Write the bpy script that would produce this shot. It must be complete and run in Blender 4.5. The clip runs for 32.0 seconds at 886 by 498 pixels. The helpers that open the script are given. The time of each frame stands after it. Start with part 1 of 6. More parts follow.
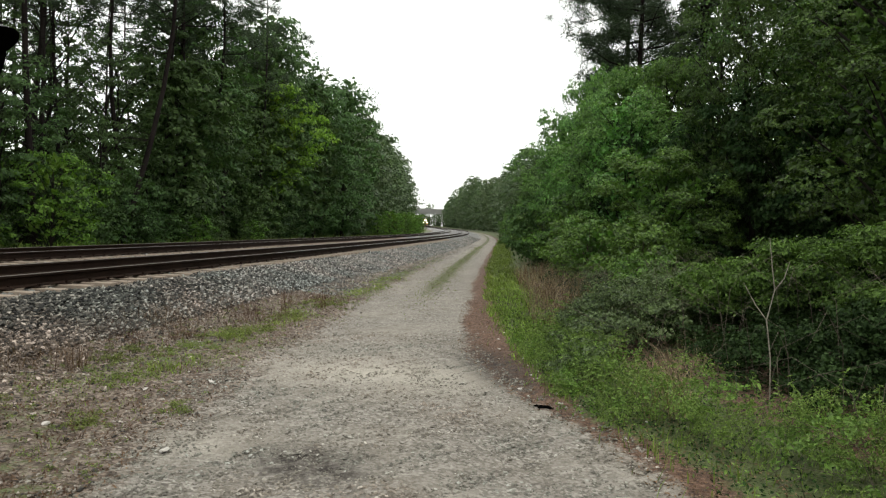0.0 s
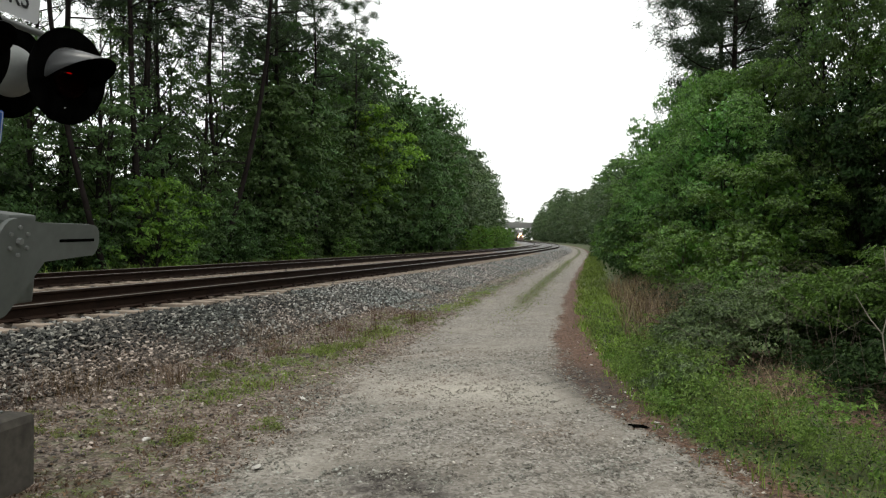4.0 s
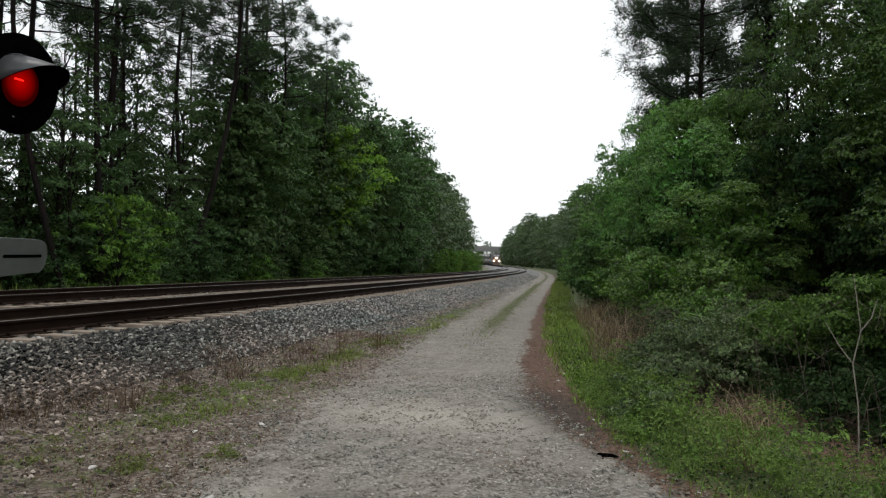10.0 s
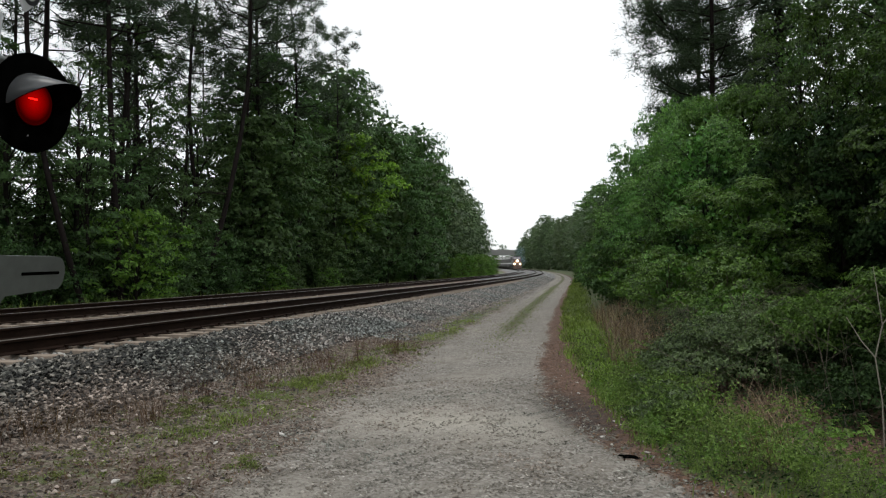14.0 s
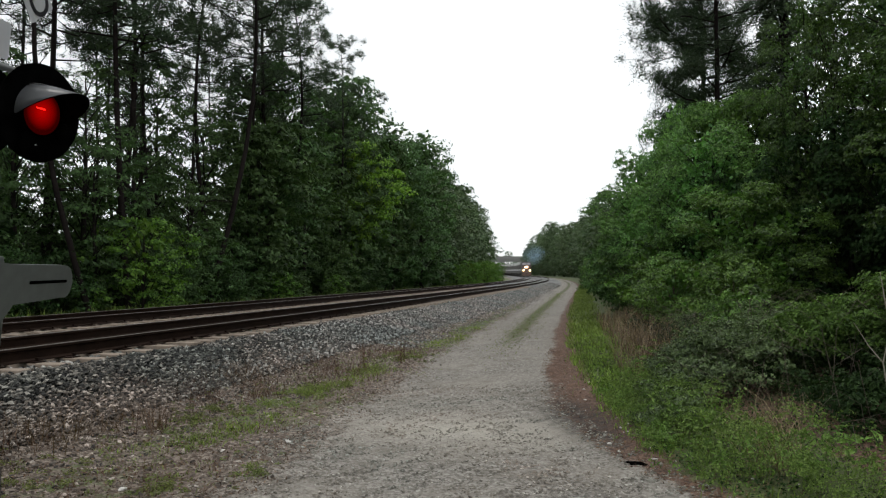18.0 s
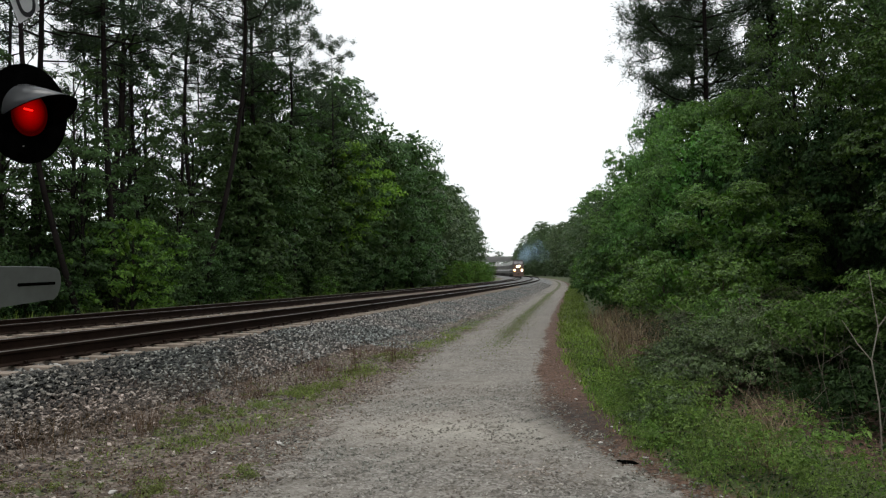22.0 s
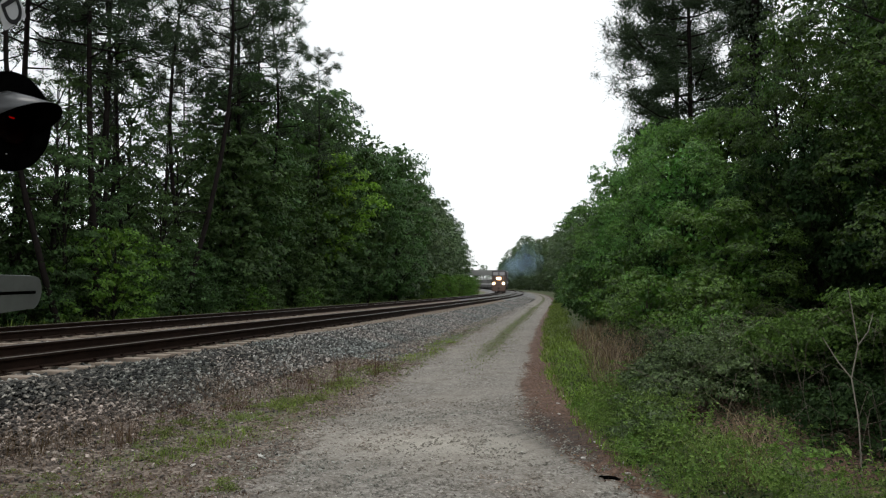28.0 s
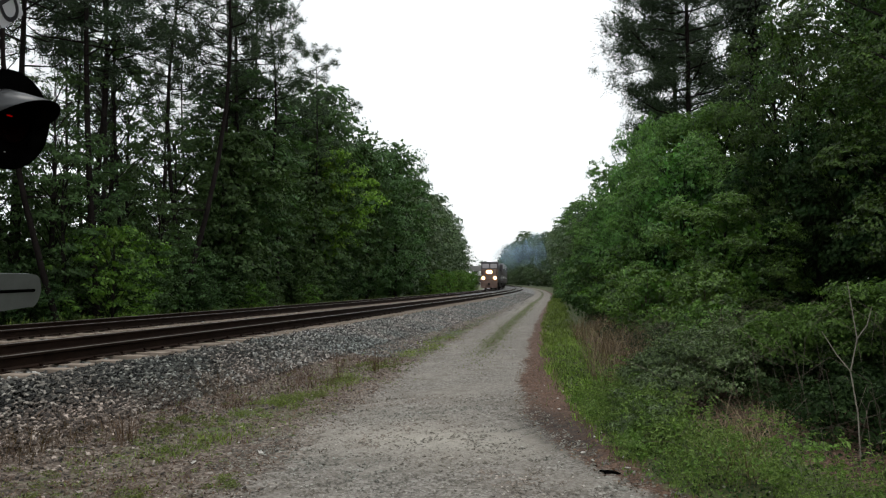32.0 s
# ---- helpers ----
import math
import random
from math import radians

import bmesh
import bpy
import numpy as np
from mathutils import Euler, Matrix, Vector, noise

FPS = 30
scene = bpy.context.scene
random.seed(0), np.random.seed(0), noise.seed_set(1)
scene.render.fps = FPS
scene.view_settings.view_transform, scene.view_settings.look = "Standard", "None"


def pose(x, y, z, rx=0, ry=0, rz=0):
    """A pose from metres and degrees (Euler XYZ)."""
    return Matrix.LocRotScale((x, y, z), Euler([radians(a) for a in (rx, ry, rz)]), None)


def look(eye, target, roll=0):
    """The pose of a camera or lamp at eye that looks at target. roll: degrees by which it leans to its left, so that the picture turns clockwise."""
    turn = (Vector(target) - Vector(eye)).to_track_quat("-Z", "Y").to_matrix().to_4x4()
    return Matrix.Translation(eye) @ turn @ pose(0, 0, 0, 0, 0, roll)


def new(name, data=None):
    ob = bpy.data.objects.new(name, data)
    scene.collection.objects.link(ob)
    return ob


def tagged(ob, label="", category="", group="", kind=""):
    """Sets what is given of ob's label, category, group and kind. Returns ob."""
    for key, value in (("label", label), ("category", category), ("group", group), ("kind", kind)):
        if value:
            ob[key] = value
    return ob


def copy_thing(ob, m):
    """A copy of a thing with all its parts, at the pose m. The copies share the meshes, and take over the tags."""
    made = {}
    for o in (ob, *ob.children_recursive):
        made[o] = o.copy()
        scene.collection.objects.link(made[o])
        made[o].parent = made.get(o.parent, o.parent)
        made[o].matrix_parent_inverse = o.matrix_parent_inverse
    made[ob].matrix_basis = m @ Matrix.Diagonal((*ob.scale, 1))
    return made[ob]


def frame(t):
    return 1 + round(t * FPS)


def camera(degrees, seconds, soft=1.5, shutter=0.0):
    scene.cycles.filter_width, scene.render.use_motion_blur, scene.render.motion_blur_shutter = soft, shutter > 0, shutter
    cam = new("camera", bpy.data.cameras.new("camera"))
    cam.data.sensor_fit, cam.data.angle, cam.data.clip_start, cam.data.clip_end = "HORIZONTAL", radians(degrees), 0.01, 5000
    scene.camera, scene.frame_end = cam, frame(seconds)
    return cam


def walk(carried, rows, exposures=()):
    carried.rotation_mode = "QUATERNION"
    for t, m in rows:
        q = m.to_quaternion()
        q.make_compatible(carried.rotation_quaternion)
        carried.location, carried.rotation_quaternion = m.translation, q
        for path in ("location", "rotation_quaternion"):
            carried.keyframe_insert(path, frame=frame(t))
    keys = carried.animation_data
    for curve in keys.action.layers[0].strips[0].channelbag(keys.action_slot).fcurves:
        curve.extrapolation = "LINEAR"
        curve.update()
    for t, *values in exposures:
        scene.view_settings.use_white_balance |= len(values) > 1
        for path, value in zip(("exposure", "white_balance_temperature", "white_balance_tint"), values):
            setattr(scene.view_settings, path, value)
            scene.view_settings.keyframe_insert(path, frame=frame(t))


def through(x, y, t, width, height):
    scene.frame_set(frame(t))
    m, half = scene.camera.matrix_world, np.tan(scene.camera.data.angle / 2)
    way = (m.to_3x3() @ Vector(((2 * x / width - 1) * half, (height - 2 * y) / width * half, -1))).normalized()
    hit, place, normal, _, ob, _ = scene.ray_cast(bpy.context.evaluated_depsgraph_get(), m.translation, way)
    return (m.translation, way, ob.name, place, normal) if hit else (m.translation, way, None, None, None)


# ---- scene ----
# ---- camera ----
cam = camera(60.0, 32.0, soft=1.25)
# seconds, eye x y z, yaw, pitch, lean to the right
ROWS = [
    (0, -0.053, -0.254, 1.551, -5.78, -1.51, -1.99),
    (0.5, -0.051, -0.253, 1.552, -5.60, -0.96, -2.12),
    (1, -0.050, -0.251, 1.552, -5.30, -0.57, -1.97),
    (1.5, -0.047, -0.250, 1.553, -5.14, -1.14, -2.67),
    (2, -0.046, -0.247, 1.554, -4.87, -1.17, -2.93),
    (2.5, -0.031, -0.224, 1.557, -2.99, -0.13, -0.70),
    (3, -0.028, -0.217, 1.558, -2.35, -0.50, 0.12),
    (3.5, -0.023, -0.209, 1.558, 0.37, -0.78, 0.04),
    (5.5, 0.005, -0.006, 1.552, 0.97, 1.48, -2.20),
    (6, 0.006, -0.009, 1.553, 2.29, 2.06, -1.71),
    (6.5, 0.007, -0.014, 1.554, 3.25, 0.92, -0.80),
    (7, 0.010, -0.021, 1.555, 3.89, 0.46, 0.70),
    (7.5, 0.012, -0.020, 1.555, 5.02, 1.42, 0.71),
    (8, 0.010, -0.017, 1.554, 3.93, 1.21, -0.01),
    (8.5, 0.005, -0.014, 1.552, 1.97, 1.44, -0.21),
    (9, -0.001, -0.005, 1.551, -2.11, 1.12, -2.32),
    (9.5, -0.006, 0.000, 1.549, -3.16, 1.62, -2.22),
    (10, -0.010, 0.004, 1.549, -1.39, 1.17, -1.64),
    (10.5, -0.010, 0.003, 1.549, 0.58, 1.11, -1.83),
    (11, -0.006, 0.003, 1.549, 0.92, 1.17, -1.49),
    (11.5, -0.004, 0.002, 1.548, 0.30, 1.39, -1.41),
    (12, -0.001, 0.005, 1.548, -0.14, 1.26, -0.94),
    (12.5, -0.001, 0.006, 1.548, -0.09, 1.22, -0.66),
    (13, -0.000, 0.008, 1.548, 0.00, 1.23, -0.50),
    (13.5, -0.000, 0.008, 1.549, 0.07, 1.50, -0.38),
    (14, 0.001, 0.008, 1.550, -0.24, 1.53, 0.03),
    (14.5, 0.001, 0.005, 1.550, -0.04, 1.76, 0.11),
    (15, 0.002, 0.005, 1.550, -0.39, 2.13, -0.56),
    (15.5, 0.002, 0.003, 1.550, -0.74, 2.47, -0.84),
    (17.5, 0.002, 0.000, 1.548, -0.11, 2.17, 0.38),
    (18, 0.001, -0.001, 1.549, 0.18, 2.05, 0.28),
    (18.5, 0.001, -0.002, 1.548, 0.19, 2.05, 0.50),
    (19, 0.001, -0.003, 1.549, -0.23, 2.10, 0.52),
    (19.5, 0.001, -0.003, 1.548, -0.56, 2.29, 0.55),
    (20, -0.001, -0.003, 1.548, -0.46, 2.26, 0.60),
    (20.5, -0.001, -0.002, 1.548, -0.35, 2.23, 0.61),
    (21, -0.000, -0.000, 1.548, -0.50, 2.12, 0.50),
    (21.5, -0.000, 0.001, 1.548, -0.50, 2.07, 0.41),
    (22, -0.000, 0.001, 1.548, -0.52, 2.07, 0.56),
    (22.5, 0.001, 0.001, 1.549, -0.62, 2.20, 0.18),
    (23, -0.000, 0.000, 1.550, -0.72, 2.23, 0.13),
    (23.5, -0.002, 0.000, 1.549, -1.21, 2.46, 0.11),
    (24, -0.002, -0.002, 1.549, -1.46, 2.55, 0.08),
    (24.5, -0.002, -0.003, 1.550, -1.52, 2.58, -0.07),
    (25, -0.003, -0.004, 1.550, -1.42, 2.66, 0.06),
    (25.5, -0.002, -0.005, 1.549, -1.47, 2.74, 0.06),
    (27.5, -0.002, -0.003, 1.551, -1.64, 3.09, -0.30),
    (28, -0.002, -0.003, 1.551, -1.66, 3.04, -0.10),
    (28.5, -0.003, -0.002, 1.551, -1.78, 2.85, -0.14),
    (29, -0.003, -0.002, 1.551, -1.85, 2.80, -0.12),
    (29.5, -0.002, -0.001, 1.550, -1.90, 2.79, -0.12),
    (30, -0.003, -0.002, 1.550, -1.86, 2.83, 0.12),
    (30.5, -0.004, -0.002, 1.550, -1.87, 2.92, 0.27),
    (31, -0.003, -0.002, 1.550, -1.96, 2.85, 0.36),
    (31.5, -0.003, -0.002, 1.550, -1.92, 2.77, 0.28),
    (32, -0.005, -0.004, 1.551, -1.75, 2.73, 0.22),
]
EXPOSURES = [(0.0, 0.10, 6900.0, 7.0), (3.5, 0.02, 6850.0, 7.0), (5.5, -0.40, 6520.0, 9.0), (32.0, -0.40, 6500.0, 9.0)]
walk(cam, [(t, pose(x, y, z, 90 + pitch, 0, yaw) @ pose(0, 0, 0, 0, 0, -lean)) for t, x, y, z, yaw, pitch, lean in ROWS], EXPOSURES)

# ---- light: an overcast afternoon ----
world = bpy.data.worlds.new("overcast_sky")
scene.world = world
world.use_nodes = True
wn = world.node_tree
wn.nodes.clear()
w_out = wn.nodes.new("ShaderNodeOutputWorld")
w_sky = wn.nodes.new("ShaderNodeTexSky")
w_sky.sky_type = "NISHITA"
w_sky.sun_disc = False
w_sky.sun_elevation, w_sky.sun_rotation = radians(72), radians(162)
w_bg_sky = wn.nodes.new("ShaderNodeBackground")
w_bg_sky.inputs["Strength"].default_value = 0.10
w_bg_cloud = wn.nodes.new("ShaderNodeBackground")
w_bg_cloud.inputs["Color"].default_value = (0.96, 0.985, 1.0, 1)
w_bg_cloud.inputs["Strength"].default_value = 1.75
w_mix = wn.nodes.new("ShaderNodeMixShader")
w_mix.inputs["Fac"].default_value = 0.85
wn.links.new(w_sky.outputs["Color"], w_bg_sky.inputs["Color"])
wn.links.new(w_bg_sky.outputs[0], w_mix.inputs[1])
wn.links.new(w_bg_cloud.outputs[0], w_mix.inputs[2])
wn.links.new(w_mix.outputs[0], w_out.inputs["Surface"])
sun = new("sun", bpy.data.lights.new("sun", "SUN"))
sun.data.energy, sun.data.angle, sun.data.color = 1.5, radians(30), (1.0, 0.97, 0.92)
sun.matrix_world = look((8, -24, 78), (0, 0, 0))


# ---- materials ----
class Nodes:
    """A short way to write node materials."""

    def __init__(self, name):
        self.mat = bpy.data.materials.new(name)
        self.mat.use_nodes = True
        self.tree = self.mat.node_tree
        self.tree.nodes.clear()
        self.out = self.tree.nodes.new("ShaderNodeOutputMaterial")
        self.pos = None

    def add(self, kind, **values):
        node = self.tree.nodes.new("ShaderNode" + kind)
        for key, value in values.items():
            sock = node.inputs[int(key[1:])] if key[0] == "i" and key[1:].isdigit() else node.inputs[key.replace("_", " ")]
            self.put(sock, value)
        return node

    def put(self, sock, value):
        if hasattr(value, "is_output"):
            self.tree.links.new(value, sock)
        elif isinstance(value, tuple) and len(value) == 3 and sock.type == "RGBA":
            sock.default_value = (*value, 1)
        else:
            sock.default_value = value

    def place(self, world_space=False):
        if world_space:
            return self.add("NewGeometry").outputs["Position"]
        return self.add("TexCoord").outputs["Object"]

    def noise(self, scale, detail=3.0, rough=0.55, where=None, out="Fac"):
        n = self.add("TexNoise", Scale=scale, Detail=detail, Roughness=rough)
        self.tree.links.new(where if where is not None else self.place(), n.inputs["Vector"])
        return n.outputs[out]

    def ramp(self, fac, *stops):
        n = self.add("ValToRGB", Fac=fac)
        while len(n.color_ramp.elements) < len(stops):
            n.color_ramp.elements.new(0.5)
        for e, (at, c) in zip(n.color_ramp.elements, stops):
            e.position, e.color = at, (*c, 1) if len(c) == 3 else c
        return n.outputs["Color"]

    def mix(self, fac, a, b, blend="MIX"):
        n = self.tree.nodes.new("ShaderNodeMix")
        n.data_type, n.blend_type = "RGBA", blend
        self.put(n.inputs[0], fac)
        self.put(n.inputs[6], a)
        self.put(n.inputs[7], b)
        return n.outputs[2]

    def math(self, op, a, b=0.0, clamp=False):
        n = self.tree.nodes.new("ShaderNodeMath")
        n.operation, n.use_clamp = op, clamp
        self.put(n.inputs[0], a)
        self.put(n.inputs[1], b)
        return n.outputs[0]

    def bump(self, height, strength=0.4, distance=0.02):
        return self.add("Bump", Height=height, Strength=strength, Distance=distance).outputs["Normal"]

    def surface(self, **values):
        bsdf = self.add("BsdfPrincipled", **values)
        self.tree.links.new(bsdf.outputs[0], self.out.inputs["Surface"])
        return self.mat


def plain(name, colour, rough=0.6, metal=0.0, grain=30.0, vary=0.25, bump=0.15, gloss=0.3):
    """Painted or bare stuff with grain and stains."""
    n = Nodes(name)
    stain = n.noise(grain * 0.08, 4)
    fine = n.noise(grain, 3)
    lo = tuple(c * (1 - vary) for c in colour)
    hi = tuple(min(1, c * (1 + vary)) for c in colour)
    col = n.ramp(n.math("ADD", n.math("MULTIPLY", stain, 0.6), n.math("MULTIPLY", fine, 0.4)), (0.3, lo), (0.7, hi))
    return n.surface(Base_Color=col, Roughness=rough, Metallic=metal, Normal=n.bump(fine, bump, 0.004), Specular_IOR_Level=gloss)


def leaf_material(name, dark, light, through=0.35, spread=0.25, gloss=0.15):
    n = Nodes(name)
    island = n.add("NewGeometry").outputs["Random Per Island"]
    obj = n.add("ObjectInfo").outputs["Random"]
    big = n.noise(0.6, 2)
    f = n.math("ADD", n.math("MULTIPLY", island, 0.55), n.math("MULTIPLY", big, 0.45))
    col = n.ramp(f, (0.2, dark), (0.85, light))
    tint = n.add("HueSaturation", Color=col, Hue=0.5, Saturation=1.0)
    n.put(tint.inputs["Hue"], n.math("ADD", 0.5 - spread * 0.06, n.math("MULTIPLY", obj, spread * 0.12)))
    n.put(tint.inputs["Value"], n.math("ADD", 1 - spread * 0.5, n.math("MULTIPLY", obj, spread)))
    c = tint.outputs["Color"]
    d = n.add("BsdfPrincipled", Base_Color=c, Roughness=0.45)
    d.inputs["Specular IOR Level"].default_value = gloss
    t = n.add("BsdfTranslucent", Color=n.mix(1.0, c, (1.0, 1.15, 0.55), "MULTIPLY"))
    m = n.add("MixShader", Fac=through)
    n.tree.links.new(d.outputs[0], m.inputs[1])
    n.tree.links.new(t.outputs[0], m.inputs[2])
    n.tree.links.new(m.outputs[0], n.out.inputs["Surface"])
    return n.mat


def ground_material():
    """Gravel road, dirt, grass floor and ballast, mixed by masks laid over the sheet."""
    n = Nodes("ground")
    p = n.place(True)
    fine = n.noise(55, 4, 0.65, p)
    mid = n.noise(7, 4, 0.6, p)
    big = n.noise(0.7, 4, 0.55, p)
    vor = n.add("TexVoronoi", Vector=p, Scale=38.0)
    stones = vor.outputs["Distance"]
    tone = vor.outputs["Color"]
    grain = n.add("SeparateColor", Color=tone).outputs[0]
    road = n.ramp(n.math("ADD", n.math("MULTIPLY", grain, 0.55), n.math("MULTIPLY", fine, 0.45)), (0.15, (0.072, 0.064, 0.055)), (0.45, (0.172, 0.156, 0.135)), (0.85, (0.325, 0.305, 0.275)))
    road = n.mix(n.math("MULTIPLY", n.ramp(big, (0.45, (0, 0, 0)), (0.65, (1, 1, 1))), 0.55), road, (0.26, 0.24, 0.205))
    worn = n.noise(1.9, 5, 0.65, p)
    road = n.mix(n.math("MULTIPLY", n.ramp(worn, (0.48, (0, 0, 0)), (0.64, (1, 1, 1))), 0.5), road, (0.12, 0.102, 0.082))
    sand = n.add("Attribute")
    sand.attribute_name = "sand"
    road = n.mix(sand.outputs["Fac"], road, n.ramp(mid, (0.3, (0.27, 0.25, 0.21)), (0.7, (0.40, 0.37, 0.32))))
    dirt = n.ramp(n.math("ADD", n.math("MULTIPLY", mid, 0.35), n.math("ADD", n.math("MULTIPLY", fine, 0.35), n.math("MULTIPLY", grain, 0.3))), (0.3, (0.028, 0.017, 0.011)), (0.52, (0.098, 0.05, 0.031)), (0.75, (0.20, 0.13, 0.09)))
    litter = n.add("Attribute")
    litter.attribute_name = "litter"
    grit = n.ramp(n.math("ADD", n.math("MULTIPLY", mid, 0.3), n.math("ADD", n.math("MULTIPLY", fine, 0.3), n.math("MULTIPLY", grain, 0.4))), (0.28, (0.03, 0.021, 0.015)), (0.5, (0.108, 0.078, 0.058)), (0.75, (0.26, 0.22, 0.185)))
    dirt = n.mix(litter.outputs["Fac"], grit, dirt)
    turf = n.ramp(n.math("ADD", n.math("MULTIPLY", mid, 0.5), n.math("MULTIPLY", fine, 0.5)), (0.3, (0.035, 0.042, 0.016)), (0.6, (0.08, 0.105, 0.032)), (0.8, (0.14, 0.12, 0.06)))
    # ballast floor coloured near-black to stand in for shade between stones
    bal = n.ramp(grain, (0.0, (0.008, 0.008, 0.007)), (0.6, (0.026, 0.025, 0.024)), (1.0, (0.12, 0.115, 0.11)))
    fresh = n.add("Attribute")
    fresh.attribute_name = "fresh"
    bal = n.mix(fresh.outputs["Fac"], bal, n.ramp(grain, (0.0, (0.03, 0.03, 0.03)), (0.5, (0.14, 0.14, 0.138)), (1.0, (0.36, 0.36, 0.35))))
    edge = n.math("MULTIPLY", n.math("SUBTRACT", n.math("ADD", n.math("MULTIPLY", mid, 0.65), n.math("MULTIPLY", fine, 0.35)), 0.5), 2.2)

    def mask(name):
        a = n.add("Attribute")
        a.attribute_name = name
        return n.math("MULTIPLY", n.math("SUBTRACT", n.math("ADD", a.outputs["Fac"], edge), 0.35), 3.3, True)

    col = n.mix(mask("m_road"), dirt, road)
    col = n.mix(mask("m_grass"), col, turf)
    col = n.mix(mask("m_ballast"), col, bal)
    damp = n.add("Attribute")
    damp.attribute_name = "damp"
    col = n.mix(n.math("MULTIPLY", damp.outputs["Fac"], n.ramp(n.math("ADD", n.math("MULTIPLY", mid, 0.55), n.math("MULTIPLY", fine, 0.45)), (0.38, (0.15, 0.15, 0.15)), (0.58, (1, 1, 1)))), col, (0.02, 0.014, 0.011))
    h = n.math("ADD", n.math("MULTIPLY", stones, 0.7), n.math("MULTIPLY", fine, 0.6))
    return n.surface(Base_Color=col, Roughness=0.92, Normal=n.bump(h, 0.9, 0.02))


def stone_material(name, stops):
    n = Nodes(name)
    r = n.add("NewGeometry").outputs["Random Per Island"]
    fine = n.noise(60, 3, 0.6)
    col = n.ramp(r, *stops)
    col = n.mix(n.ramp(n.noise(0.45, 3, 0.6, n.place(True)), (0.42, (0, 0, 0)), (0.62, (1, 1, 1))), n.mix(1.0, col, (0.72, 0.78, 0.76), "MULTIPLY"), n.mix(1.0, col, (1.07, 0.98, 0.92), "MULTIPLY"))
    col = n.mix(0.5, col, n.ramp(fine, (0.3, (0.35, 0.34, 0.33)), (0.75, (1.3, 1.28, 1.25))), "MULTIPLY")
    return n.surface(Base_Color=col, Roughness=0.85, Normal=n.bump(fine, 0.4, 0.006))


M_GROUND = ground_material()
M_BALLAST = stone_material("ballast_stone", ((0.0, (0.006, 0.006, 0.006)), (0.4, (0.022, 0.023, 0.021)), (0.66, (0.075, 0.075, 0.068)), (0.88, (0.19, 0.18, 0.165)), (1.0, (0.44, 0.42, 0.39))))
M_FRESHSTONE = stone_material("fresh_ballast_stone", ((0.0, (0.02, 0.02, 0.02)), (0.4, (0.10, 0.10, 0.098)), (0.7, (0.25, 0.25, 0.245)), (1.0, (0.55, 0.55, 0.54))))
M_TOESTONE = stone_material("toe_stone", ((0.0, (0.02, 0.018, 0.016)), (0.4, (0.074, 0.064, 0.057)), (0.72, (0.175, 0.15, 0.13)), (1.0, (0.50, 0.46, 0.43))))
M_GRAVEL = stone_material("road_gravel", ((0.0, (0.115, 0.102, 0.09)), (0.5, (0.205, 0.184, 0.16)), (0.9, (0.33, 0.31, 0.28)), (1.0, (0.54, 0.52, 0.49))))
M_RAIL = plain("rusted_rail", (0.016, 0.009, 0.006), 0.85, 0.0, 40, 0.5, 0.15, 0.08)
M_MAST = plain("bright_mast_metal", (0.46, 0.47, 0.47), 0.5, 0.3, 18, 0.15, 0.05)
M_RAILTOP = plain("worn_rail_head", (0.14, 0.12, 0.105), 0.35, 0.7, 40, 0.2)
M_TIE = plain("grey_weathered_tie", (0.21, 0.17, 0.135), 0.9, 0, 14, 0.35)
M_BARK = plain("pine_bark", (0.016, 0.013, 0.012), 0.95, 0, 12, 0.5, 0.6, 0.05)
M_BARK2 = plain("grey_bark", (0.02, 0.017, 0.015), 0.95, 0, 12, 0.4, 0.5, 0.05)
M_PINE = leaf_material("pine_needles", (0.018, 0.031, 0.018), (0.06, 0.095, 0.048), 0.25)
M_LEAF = leaf_material("tree_leaves", (0.019, 0.044, 0.009), (0.14, 0.265, 0.046), 0.28, 0.25, 0.4)
M_SUNLEAF = leaf_material("sunlit_shrub_leaves", (0.028, 0.07, 0.01), (0.145, 0.265, 0.042), 0.35)
M_IVY = leaf_material("ivy_leaves", (0.010, 0.018, 0.009), (0.034, 0.055, 0.022), 0.1, 0.2, 0.2)
M_LEAFDARK = leaf_material("dark_leaves", (0.024, 0.045, 0.017), (0.094, 0.162, 0.058), 0.3, 0.25, 0.08)
# a darker M_LEAF: shade on the right-hand trees put into the colour
M_OAKLEAF = leaf_material("dark_hardwood_leaves", (0.011, 0.026, 0.006), (0.095, 0.185, 0.032), 0.25, 0.25, 0.35)
# leaf colour darkened to stand in for the shade under the canopy
M_SHADELEAF = leaf_material("evergreen_understorey", (0.010, 0.02, 0.008), (0.038, 0.07, 0.023), 0.15, 0.25, 0.04)
# leaf colour made paler and greyer to stand in for distance haze
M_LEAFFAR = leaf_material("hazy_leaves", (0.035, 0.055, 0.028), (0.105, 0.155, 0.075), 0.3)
M_LEAFLIGHT = leaf_material("young_leaves", (0.07, 0.13, 0.016), (0.23, 0.34, 0.05), 0.45)
M_LEAFBLUE = leaf_material("cool_leaves", (0.026, 0.07, 0.017), (0.19, 0.40, 0.092), 0.33, 0.2, 0.5)
M_GRASS = leaf_material("grass_blades", (0.052, 0.07, 0.016), (0.2, 0.275, 0.06), 0.35)
M_VERGE = leaf_material("verge_grass", (0.075, 0.105, 0.018), (0.26, 0.37, 0.07), 0.4)
M_STRAW = leaf_material("dry_grass", (0.085, 0.062, 0.038), (0.31, 0.245, 0.155), 0.2)
M_WEED = leaf_material("brown_weeds", (0.045, 0.022, 0.014), (0.12, 0.075, 0.045), 0.2)
